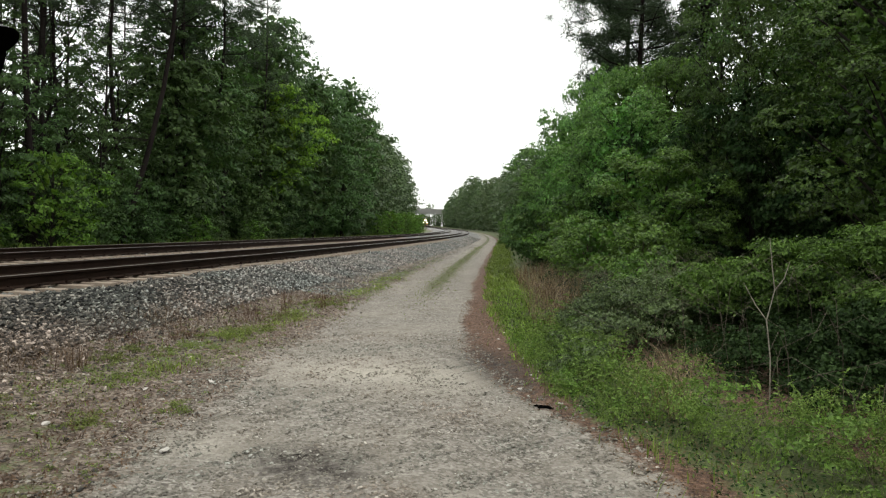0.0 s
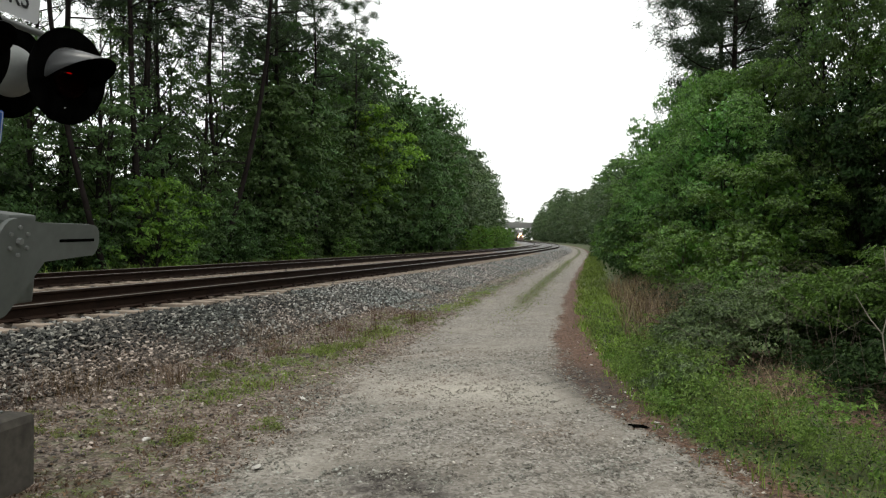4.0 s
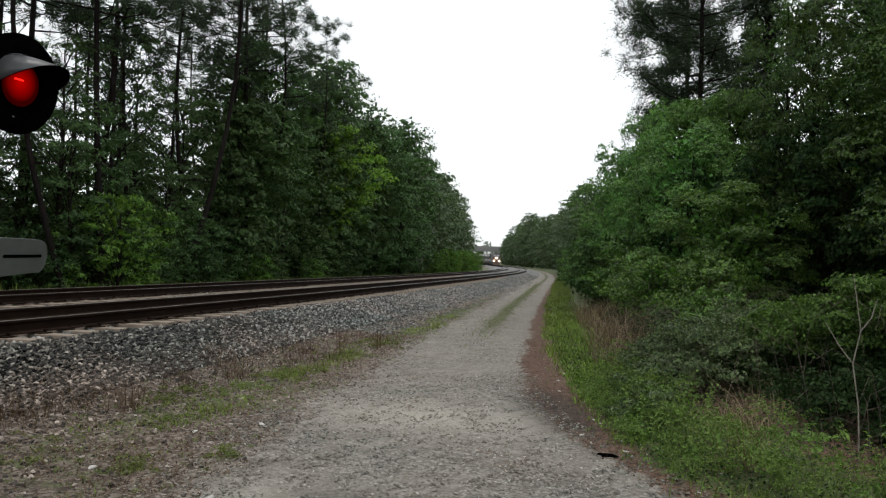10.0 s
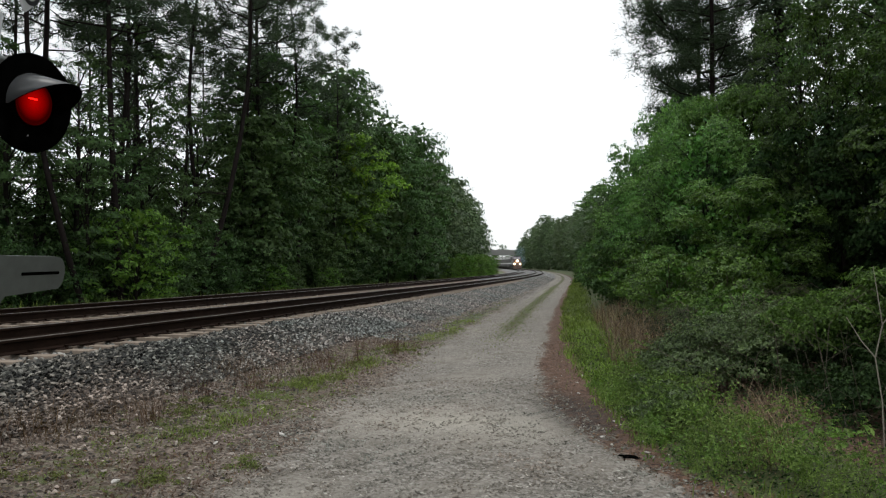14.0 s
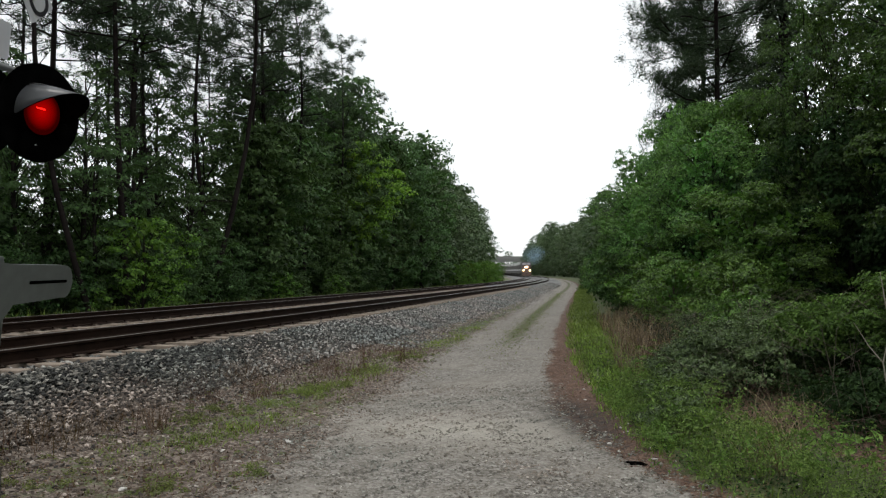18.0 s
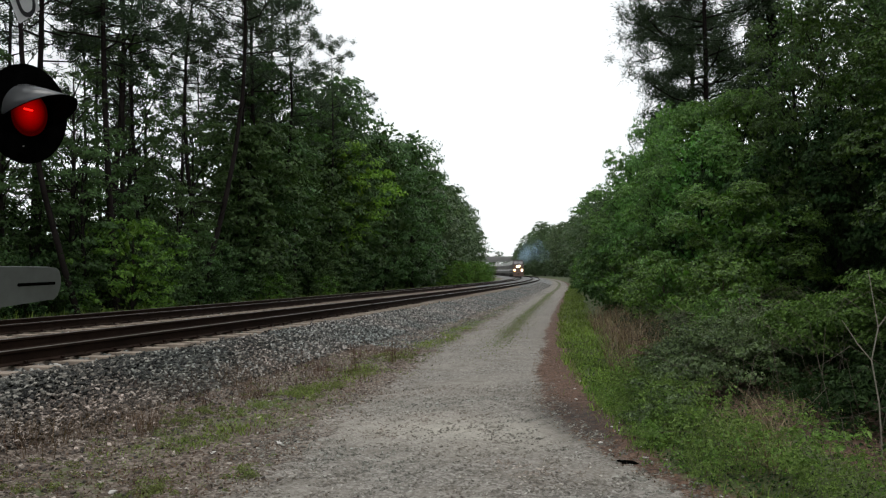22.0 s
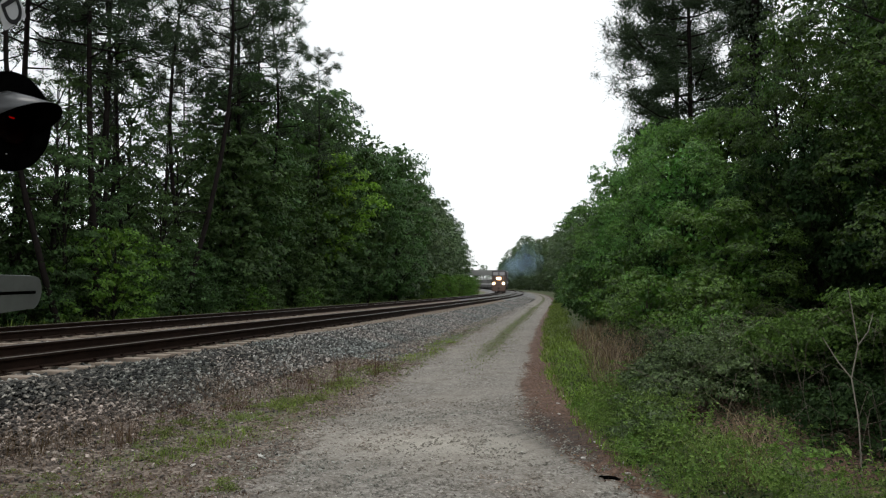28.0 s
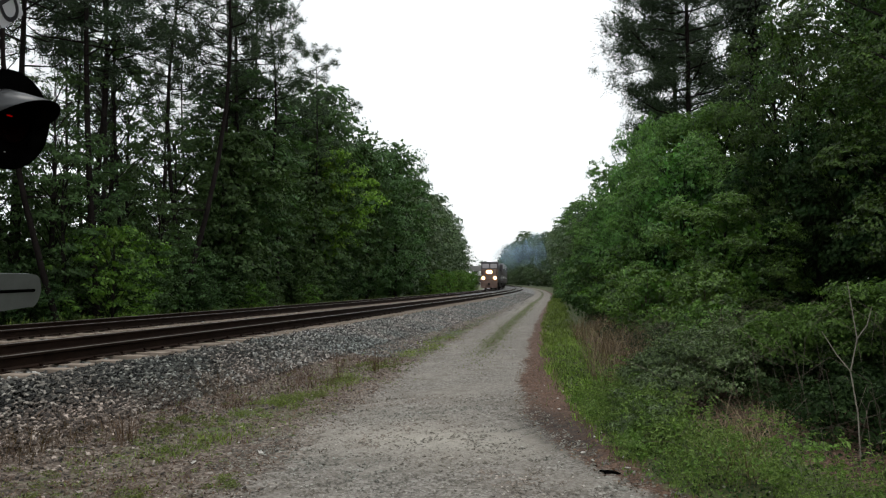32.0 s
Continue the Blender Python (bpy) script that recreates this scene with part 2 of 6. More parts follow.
M_TWIG = plain("bare_twigs", (0.085, 0.07, 0.055), 0.9, 0, 20, 0.3)

# ---- plan: everything follows the track's long bend to the left ----
rng = np.random.default_rng(7)
RAIL_TOP = 0.68
GAUGE, TRACKS_APART = 1.505, 4.3


def rail_x(y):
    """x of the nearest rail at y."""
    y = np.clip(y, -80.0, 900.0)
    return -7.45 + 0.222 * y - 0.00031 * y * y + 1.2 * np.exp(-(((y - 240) / 80) ** 2)) + 0.95 * smooth(30, 150, y)


def rise(y):
    """The line climbs gently towards the bridge."""
    return 1.2e-5 * np.clip(y, 0, 500) ** 2


def lean_of(y):
    """The track's direction at y: degrees that it turns from +y towards +x."""
    return np.degrees(np.arctan((rail_x(y + 0.5) - rail_x(y - 0.5))))


def beside(y, off):
    """The point off metres to the right of the nearest rail, square to it."""
    a = np.radians(lean_of(y))
    return rail_x(y) + off * np.cos(a), y - off * np.sin(a)


ROAD_Y = (-30, 0, 5.4, 7.8, 9.6, 12.6, 15.6, 20.4, 29.8, 37.5, 64, 120, 400)
ROAD_L = (7.0, 5.9, 4.76, 4.5, 4.38, 4.22, 4.05, 3.85, 3.5, 3.25, 2.6, 2.4, 2.4)
ROAD_R = (12.0, 9.8, 8.15, 7.2, 6.77, 6.5, 6.3, 6.05, 5.7, 5.5, 5.05, 4.9, 4.9)
VERGE_Y = (-30, 0, 4.1, 5.2, 6.0, 7.4, 9.6, 13.5, 18.4, 30, 64, 400)
VERGE_R = (12.6, 10.2, 8.71, 8.39, 8.06, 7.75, 7.4, 6.98, 6.52, 5.95, 5.2, 5.05)


def road_l(y):
    return np.interp(y, ROAD_Y, ROAD_L)


def road_r(y):
    return np.interp(y, ROAD_Y, ROAD_R)


def verge_r(y):
    """Where the grass begins beyond the road's dirt edge."""
    return np.interp(y, VERGE_Y, VERGE_R)


def smooth(a, b, v):
    t = np.clip((v - a) / (b - a), 0, 1)
    return t * t * (3 - 2 * t)


def ripple(x, y):
    return 0.5 * np.sin(0.9 * x + 1.7 * np.sin(0.6 * y)) + 0.3 * np.sin(2.3 * y + 1.3 * x) + 0.2 * np.sin(4.1 * x - 3.3 * y)


def ground_z(x, y):
    """Height of the ground sheet."""
    d = x - rail_x(y)
    bed = smooth(2.9, 0.88, d) * smooth(-10.5, -8.2, d) * (RAIL_TOP - 0.275)
    ditch = -0.25 * smooth(-10.0, -11.0, d) * smooth(-13.5, -12.0, d)
    wl, wr = road_l(y), road_r(y)
    on = smooth(wl - 0.2, wl + 0.5, d) * smooth(wr + 0.3, wr - 0.5, d)
    mid = 0.5 * (wl + wr)
    rut = -0.025 * on * (np.exp(-(((d - mid - 0.85) / 0.45) ** 2)) + np.exp(-(((d - mid + 0.85) / 0.45) ** 2)))
    bank = 0.3 * smooth(verge_r(y) - 0.3, verge_r(y) + 2.6, d)
    return rise(y) + bed + ditch + bank + rut + 0.018 * ripple(x, y) + 0.25 * smooth(-14, -40, d)


# ---- mesh helpers ----
def mesh_from(name, verts, faces, material=None, flat=True):
    """A mesh from arrays of places and of faces that all have the same number of corners."""
    verts, faces = np.asarray(verts, float), np.asarray(faces, int)
    me = bpy.data.meshes.new(name)
    me.vertices.add(len(verts))
    me.vertices.foreach_set("co", verts.ravel())
    k = faces.shape[1]
    me.loops.add(faces.size)
    me.loops.foreach_set("vertex_index", faces.ravel().astype(np.int32))
    me.polygons.add(len(faces))
    me.polygons.foreach_set("loop_start", np.arange(0, faces.size, k, dtype=np.int32))
    me.polygons.foreach_set("use_smooth", np.full(len(faces), not flat))
    me.update(calc_edges=True)
    if material:
        me.materials.append(material)
    return me


def part(name, data, material, parent, label=""):
    """One mesh object under a thing or a part. data: a bmesh or a mesh."""
    if isinstance(data, bmesh.types.BMesh):
        me = bpy.data.meshes.new(name)
        data.to_mesh(me)
        data.free()
        data = me
    if material and not data.materials:
        data.materials.append(material)
    ob = new(name, data)
    ob.parent = parent
    if label:
        tagged(ob, label)
    return ob


def box(bm, x0, x1, y0, y1, z0, z1, bevel=0.0):
    r = bmesh.ops.create_cube(bm, size=1.0, matrix=Matrix.LocRotScale(((x0 + x1) / 2, (y0 + y1) / 2, (z0 + z1) / 2), None, (x1 - x0, y1 - y0, z1 - z0)))
    if bevel:
        edges = list({e for v in r["verts"] for e in v.link_edges})
        bmesh.ops.bevel(bm, geom=edges, offset=bevel, segments=2, affect="EDGES", profile=0.6)
    return r["verts"]


def rod(bm, a, b, r0, r1=None, seg=10, caps=True):
    a, b = Vector(a), Vector(b)
    m = Matrix.Translation((a + b) / 2) @ (b - a).to_track_quat("Z", "Y").to_matrix().to_4x4()
    return bmesh.ops.create_cone(bm, cap_ends=caps, segments=seg, radius1=r0, radius2=r0 if r1 is None else r1, depth=(b - a).length, matrix=m)["verts"]


def tubes(lines, seg=6):
    """Tapered tubes along lines of (place, radius): one vertex array and one array of quads."""
    verts, faces, base = [], [], 0
    ang = np.linspace(0, 2 * math.pi, seg, endpoint=False)
    for line in lines:
        pts = np.array([p for p, _ in line], float)
        rad = np.array([r for _, r in line], float)
        way = np.gradient(pts, axis=0)
        way /= np.linalg.norm(way, axis=1)[:, None] + 1e-9
        side = np.cross(way, (0.31, 0.83, 0.46))
        side /= np.linalg.norm(side, axis=1)[:, None] + 1e-9
        up = np.cross(way, side)
        ring = pts[:, None] + rad[:, None, None] * (np.cos(ang)[None, :, None] * side[:, None] + np.sin(ang)[None, :, None] * up[:, None])
        verts.append(ring.reshape(-1, 3))
        for i in range(len(line) - 1):
            for j in range(seg):
                k = (j + 1) % seg
                faces.append((base + i * seg + j, base + i * seg + k, base + (i + 1) * seg + k, base + (i + 1) * seg + j))
        base += len(line) * seg
    return np.concatenate(verts), np.array(faces)


def unit(v):
    return v / (np.linalg.norm(v, axis=-1, keepdims=True) + 1e-9)


def leaves(centres, normals, long, wide, r, tri=False):
    """Leaf blades at the centres: folded quads, or triangles for leaves seen from afar."""
    n = len(centres)
    normals = unit(normals)
    along = unit(np.cross(normals, r.normal(size=(n, 3))))
    across = np.cross(normals, along)
    ln = (long * (0.65 + 0.7 * r.random(n)))[:, None]
    wd = (wide * (0.65 + 0.7 * r.random(n)))[:, None]
    base = centres - along * ln * 0.5
    tip = centres + along * ln * 0.5 - normals * ln * 0.12
    lf = centres + across * wd * 0.5 + normals * wd * 0.18
    rt = centres - across * wd * 0.5 + normals * wd * 0.18
    if tri:
        return np.stack([base + across * wd * 0.5, base - across * wd * 0.5, tip], 1).reshape(-1, 3), np.arange(3 * n).reshape(n, 3)
    return np.stack([base, rt, tip, lf], 1).reshape(-1, 3), np.arange(4 * n).reshape(n, 4)


def spray_mesh(name, r, boughs, sprays, per, leaf, material, wide=0.75, flat=0.6, up=0.5, tri=False, cover=1.7):
    """Foliage in three steps: boughs (x, y, z, radius, outward x, y), sprays over each bough, leaves round each spray."""
    b = np.repeat(boughs, sprays, axis=0)
    way = r.normal(size=(len(b), 3))
    way[:, 2] = np.abs(way[:, 2]) * 1.05 - 0.3
    way[:, :2] += 0.55 * b[:, 4:6]
    way = unit(way)
    far = b[:, 3] * (0.5 + 0.58 * r.random(len(b)) ** 0.7)
    at = b[:, :3] + way * far[:, None] * (1.0, 1.0, flat)
    at[:, 2] -= 0.22 * (at[:, 0] - b[:, 0]) ** 2 + 0.22 * (at[:, 1] - b[:, 1]) ** 2
    n = len(at) * per
    c, w = np.repeat(at, per, axis=0), np.repeat(way, per, axis=0)
    a = r.random(n) * 2 * math.pi
    q = leaf * cover * np.sqrt(r.random(n)) * np.repeat(0.7 + 0.6 * r.random(len(at)), per)
    off = np.stack([q * np.cos(a), q * np.sin(a), -0.4 * q + 0.3 * leaf * r.normal(size=n)], -1)
    nrm = off / (leaf * cover) * 0.4 + w * 0.9 + (0, 0, up) + r.normal(size=(n, 3)) * 0.4
    v, f = leaves(c + off, nrm, leaf, leaf * wide, r, tri)
    return mesh_from(name, v, f, material)


def bough_ring(r, high, wide, low, count, size, peak=0.42):
    """Boughs set in turn round an uneven crown between heights low and high, widest at the share peak of its height."""
    out = []
    lobe = r.random(3) * 2 * math.pi
    for i in range(count):
        z = (i + r.random()) / count
        a = 2.39996 * i + r.normal() * 0.35
        prof = (z / peak) ** 0.45 if z < peak else math.sqrt(max(0.0, 1 - ((z - peak) / (1.04 - peak)) ** 2))
        prof *= 1 + 0.22 * math.sin(a * 2 + lobe[0] + 4 * z) + 0.14 * math.sin(a * 3 + lobe[1] - 7 * z)
        rad = wide * prof * r.uniform(0.68, 1.05)
        s = size * r.uniform(0.65, 1.25) * (0.7 + 0.3 * prof)
        out.append((math.cos(a) * rad, math.sin(a) * rad, low + (high - low) * z, s, math.cos(a), math.sin(a)))
    return np.array(out)


def broad_tree(name, seed, high, wide, low, count, size, leaf, sprays, per, mat, bark, label, category="tree", tri=True, core=0, flat=0.6, peak=0.42, coreleaf=2.2):
    r = np.random.default_rng(seed)
    ob = new(name)
    cl = bough_ring(r, high, wide, low, count, size, peak)
    lines = [[((0, 0, -0.4), 0.011 * high + 0.03), ((0.05, 0.03, high * 0.3), 0.009 * high + 0.02), ((0.1, -0.05, high * 0.62), 0.006 * high + 0.012), ((0.05, 0.0, high * 0.9), 0.015)]]
    for c in cl[:: max(1, count // 26)]:
        z0 = max(0.25, c[2] - 0.9 - 0.5 * math.hypot(c[0], c[1]))
        lines.append([((0.04, 0, z0), 0.003 * high + 0.004), ((c[0] * 0.5, c[1] * 0.5, (z0 + c[2]) / 2 + 0.15), 0.0018 * high + 0.003), (tuple(c[:3]), 0.005)])
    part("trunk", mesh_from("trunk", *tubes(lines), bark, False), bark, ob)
    part("crown", spray_mesh("crown", r, cl, sprays, per, leaf, mat, flat=flat, tri=tri), mat, ob)
    if core:
        # the leaves deep inside, seen only through gaps
        c = cl[r.integers(len(cl), size=core)]
        k = r.uniform(0.15, 0.62, core)
        p = np.stack([c[:, 0] * k, c[:, 1] * k, c[:, 2] - 0.2 * size], -1) + r.normal(size=(core, 3)) * 0.3 * size
        p[:, 2] = np.maximum(p[:, 2], low * 0.8)
        v, f = leaves(p, r.normal(size=(core, 3)), leaf * coreleaf, leaf * coreleaf * 0.8, r)
        part("inner_foliage", mesh_from("inner_foliage", v, f, mat), mat, ob)
    return tagged(ob, label, category)


def pine_tree(name, seed, high, bare, wide, mat, label, limbs=30, needles=60, needle=0.33, thin=0.024, puff=1.0, twigs=5, loose=0.11):
    """A tall pine: long bare stem, limbs that bend upward, round puffs of needles at the ends of their branchlets."""
    r = np.random.default_rng(seed)
    ob = new(name)
    bend = r.normal(size=2) * 0.7

    def mid(t):
        return np.array((bend[0] * math.sin(3 * t), bend[1] * math.sin(2.2 * t), high * t))

    stem = [(mid(t) - (0, 0, 0.4), 0.115 * (1 - t) ** 0.7 * high / 20 + 0.02) for t in np.linspace(0, 1, 9)]
    lines, ends = [stem], []
    for i in range(limbs):
        f = (i + r.random()) / limbs
        t = bare + (1 - bare) * f
        a = 2.39996 * i + r.normal() * 0.5
        reach = (wide * (0.55 + 0.75 * math.sin(math.pi * min(1.0, 0.25 + 0.62 * f))) * r.uniform(0.5, 1.1)) * (1 - 0.45 * f * f)
        d = np.array((math.cos(a), math.sin(a), 0))
        p0 = mid(t)
        p1 = p0 + d * reach * 0.55 + (0, 0, reach * r.uniform(-0.05, 0.22))
        p2 = p0 + d * reach + (0, 0, reach * r.uniform(0.12, 0.5))
        lines.append([(p0, 0.012 * wide + 0.012), (p1, 0.028), (p2, 0.012)])
        ends.append((p2, 1.0))
        for _ in range(twigs):
            s = r.uniform(0.4, 1.0)
            base = p1 * (1 - s) + p2 * s
            tip = base + r.normal(size=3) * (0.24, 0.24, 0.12) * reach + (0, 0, 0.12 * reach)
            lines.append([(base, 0.014), ((base + tip) / 2 + (0, 0, 0.05), 0.01), (tip, 0.006)])
            ends.append((tip, r.uniform(0.6, 1.1)))
    ends += [(mid(1.0) + r.normal(size=3) * 0.35, 0.9) for _ in range(6)]
    # dead stubs below the crown
    for i in range(12):
        t = bare * r.uniform(0.3, 1.0)
        a = r.random() * 2 * math.pi
        p0 = mid(t)
        g = r.uniform(0.6, 2.0)
        lines.append([(p0, 0.026), (p0 + (math.cos(a) * 0.5 * g, math.sin(a) * 0.5 * g, 0.06), 0.016), (p0 + (math.cos(a) * g, math.sin(a) * g, r.uniform(-0.3, 0.3)), 0.005)])
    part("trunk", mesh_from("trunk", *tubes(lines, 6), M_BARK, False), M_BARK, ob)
    e = np.array([p for p, _ in ends])
    sz = np.array([q for _, q in ends]) * puff
    c = np.repeat(e, needles, axis=0)
    q = np.repeat(sz, needles)
    way = unit(r.normal(size=(len(c), 3)) * (1, 1, 0.8) + (0, 0, 0.25))
    c = c + way * (0.2 * q * r.random(len(c)))[:, None] + r.normal(size=c.shape) * loose
    ln = (needle * q * (0.55 + 0.6 * r.random(len(c))))[:, None]
    side = unit(np.cross(way, r.normal(size=way.shape))) * thin
    v = np.stack([c - side, c + side, c + way * ln], 1).reshape(-1, 3)
    part("crown", mesh_from("crown", v, np.arange(len(v)).reshape(-1, 3), mat), mat, ob)
    return tagged(ob, label, "tree")


def put(ob, x, y, scale=1.0, turn=0.0, tall=None, sink=0.0):
    """Set a thing on the ground."""
    ob.matrix_basis = pose(x, y, float(ground_z(np.float64(x), np.float64(y))) - sink, 0, 0, turn)
    ob.scale = (scale, scale, scale if tall is None else tall)
    return ob


def again(ob, x, y, scale=1.0, turn=0.0, tall=None, sink=0.0):
    return put(copy_thing(ob, Matrix()), x, y, scale, turn, tall, sink)


# ---- ground sheet ----
def build_ground():
    ys = np.concatenate([-np.geomspace(1400, 64, 14), np.arange(-60, 0, 4.0), np.arange(0, 3, 0.5), np.arange(3, 16, 0.12), 16 + np.cumsum(np.geomspace(0.13, 30, 150))])
    ds = np.concatenate([-np.geomspace(1400, 14, 22), np.arange(-13.5, -9, 0.5), np.arange(-9, 0.9, 0.3), np.arange(0.9, 12.0, 0.11), 12 + np.cumsum(np.geomspace(0.3, 300, 28))])
    d, y = np.meshgrid(ds, ys)
    x = rail_x(y) + d
    z = ground_z(x, y)
    near = (y < 40) & (y > 2)
    z = z + np.where(near & (d > 0.8) & (d < 9), 0.008 * rng.normal(size=z.shape), 0)
    h, w = z.shape
    idx = np.arange(h * w).reshape(h, w)
    faces = np.stack([idx[:-1, :-1], idx[:-1, 1:], idx[1:, 1:], idx[1:, :-1]], -1).reshape(-1, 4)
    me = mesh_from("ground", np.stack([x, y, z], -1).reshape(-1, 3), faces, M_GROUND, False)
    wl, wr = road_l(y), road_r(y)
    mid = 0.5 * (wl + wr)
    wob = 0.25 * ripple(x * 1.3, y * 0.8)
    road = smooth(wl - 0.75, wl + 0.6, d + wob) * smooth(wr + 0.1, wr - 0.35, d + 0.3 * wob)
    strip = np.exp(-(((d - mid + 0.05) / 0.33) ** 2)) * smooth(12, 22, y)
    ballast = smooth(2.4 + 0.5 * smooth(12, 22, y), 1.8, d + wob * 0.6) * smooth(-9.9, -9.0, d)
    vr = verge_r(y)
    grass = smooth(vr - 0.3, vr + 0.3, d + 0.6 * wob) * smooth(vr + 1.3, vr + 0.7, (d + 0.6 * wob) * smooth(30, 20, y)) + 0.62 * strip + smooth(-9.6, -10.6, d)
    grass = grass + 0.5 * smooth(2.6, 3.1, d) * smooth(wl + 0.25, wl - 0.5, d) * (0.45 + 0.7 * ripple(x * 2, y * 2))
    grass = grass + 0.4 * smooth(15, 26, y) * smooth(2.6, 3.2, d) * smooth(wl + 0.1, wl - 0.4, d)
    sand = 1.2 * np.exp(-(((y - 7.9 + 0.25 * (x - 0.2)) / 0.75) ** 2 + ((x - 0.1) / 1.2) ** 2)) + 0.7 * np.exp(-(((y - 5.15) / 0.3) ** 2 + ((x + 1.2) / 0.45) ** 2))
    damp = 2.2 * np.exp(-(((x - 1.5 + 0.05 * (y - 8.0)) / 0.3) ** 2 + ((y - 8.4) / 1.1) ** 2)) + 2.0 * np.exp(-(((x + 0.45 + 0.2 * (y - 4.9)) / 0.26) ** 2 + ((y - 4.85) / 0.36) ** 2)) + 0.9 * np.exp(-(((x + 0.15) / 0.12) ** 2 + ((y - 4.5) / 0.2) ** 2))
    for name, v in (("m_road", road * (1 - 0.6 * strip)), ("m_grass", grass), ("m_ballast", ballast), ("sand", np.clip(sand * 0.8, 0, 1)), ("damp", damp), ("fresh", smooth(10, 34, y) * 0.85), ("litter", smooth(mid - 0.5, mid + 0.5, d))):
        a = me.attributes.new(name, "FLOAT", "POINT")
        a.data.foreach_set("value", np.clip(v, 0, 1).ravel().astype(np.float32))
    tagged(new("ground", me), "gravel track with sandy ruts, dirt edges and rough grass", "ground", kind="structure")


build_ground()


# ---- tracks ----
def sweep(profile, offs, ys, z):
    """A closed profile of (across, up) swept along the line offs metres beside the nearest rail."""
    pr = np.array(profile)
    vs = []
    for y in ys:
        a = math.radians(lean_of(y))
        cx, cy = beside(y, offs)
        vs.append(np.stack([cx + pr[:, 0] * math.cos(a), cy - pr[:, 0] * math.sin(a), z + rise(y) + pr[:, 1]], 1))
    k = len(pr)
    idx = np.arange(len(ys) * k).reshape(len(ys), k)
    nxt = np.roll(idx, -1, axis=1)
    return np.concatenate(vs), np.stack([idx[:-1], nxt[:-1], nxt[1:], idx[1:]], -1).reshape(-1, 4)


def build_track(name, first, label):
    ob = new(name)
    ys = np.concatenate([np.arange(-40, 60, 2.0), np.arange(60, 640, 8.0)])
    prof = [(-0.07, -0.185), (0.07, -0.185), (0.07, -0.172), (0.012, -0.15), (0.009, -0.05), (0.036, -0.035), (0.036, -0.004), (-0.036, -0.004), (-0.036, -0.035), (-0.009, -0.05), (-0.012, -0.15), (-0.07, -0.172)]
    for off in (first, first - GAUGE):
        rail = part("rail", mesh_from("rail", *sweep(prof, off, ys, RAIL_TOP), M_RAIL), M_RAIL, ob)
        top = [(-0.034, -0.004), (0.034, -0.004), (0.03, 0.0), (-0.03, 0.0)]
        part("rail_head", mesh_from("rail_head", *sweep(top, off, ys, RAIL_TOP), M_RAILTOP), M_RAILTOP, rail, "dull worn running surface")
    return tagged(ob, label, "railway track")


TRACK_NEAR = build_track("railway_track", 0.0, "rusty steel railway track on grey timber sleepers")
TRACK_FAR = build_track("railway_track", -TRACKS_APART, "rusty steel railway track, the train's line")


def build_ties(track, first):
    bm = bmesh.new()
    box(bm, -1.3, 1.3, -0.11, 0.11, -0.2, 0.0, 0.012)
    me = bpy.data.meshes.new("tie")
    bm.to_mesh(me)
    bm.free()
    me.materials.append(M_TIE)
    bm = bmesh.new()
    box(bm, -0.17, 0.17, -0.09, 0.09, 0.0, 0.016)
    plate = bpy.data.meshes.new("tie_plate")
    bm.to_mesh(plate)
    bm.free()
    plate.materials.append(M_RAIL)
    bm = bmesh.new()
    box(bm, -0.016, 0.016, -0.012, 0.012, 0.014, 0.045)
    box(bm, -0.026, 0.02, -0.018, 0.018, 0.042, 0.056)
    spike = bpy.data.meshes.new("spike")
    bm.to_mesh(spike)
    bm.free()
    spike.materials.append(M_RAIL)
    y = 2.0
    while y < 75:
        x, yy = beside(y, first - GAUGE / 2)
        t = new("tie", me)
        t.parent = track
        t.matrix_basis = pose(x + rng.normal() * 0.03, yy, RAIL_TOP + rise(y) - 0.203 + rng.normal() * 0.004, 0, 0, -lean_of(y) + rng.normal() * 0.6)
        if y < 32:
            p = new("tie_plate", plate)
            p.parent = t
            p.matrix_basis = pose(GAUGE / 2, 0, 0.001)
            for sx, sy in ((0.095, 0.05), (-0.095, -0.05)):
                k = new("spike", spike)
                k.parent = t
                k.matrix_basis = pose(GAUGE / 2 + sx, sy, 0.0, 0, 0, 0 if sx > 0 else 180)
        y += 0.6


build_ties(TRACK_NEAR, 0.0)
build_ties(TRACK_FAR, -TRACKS_APART)


# ---- woods ----
USED = set()


def set_one(kinds, i, x, y, s, tall=None):
    """The i-th of the kinds set at x, y: the thing itself at first, then copies of it."""
    k = kinds[i % len(kinds)]
    turn = float(rng.uniform(0, 360))
    if k.name in USED:
        return again(k, x, y, s, turn, tall)
    USED.add(k.name)
    return put(k, x, y, s, turn, tall)


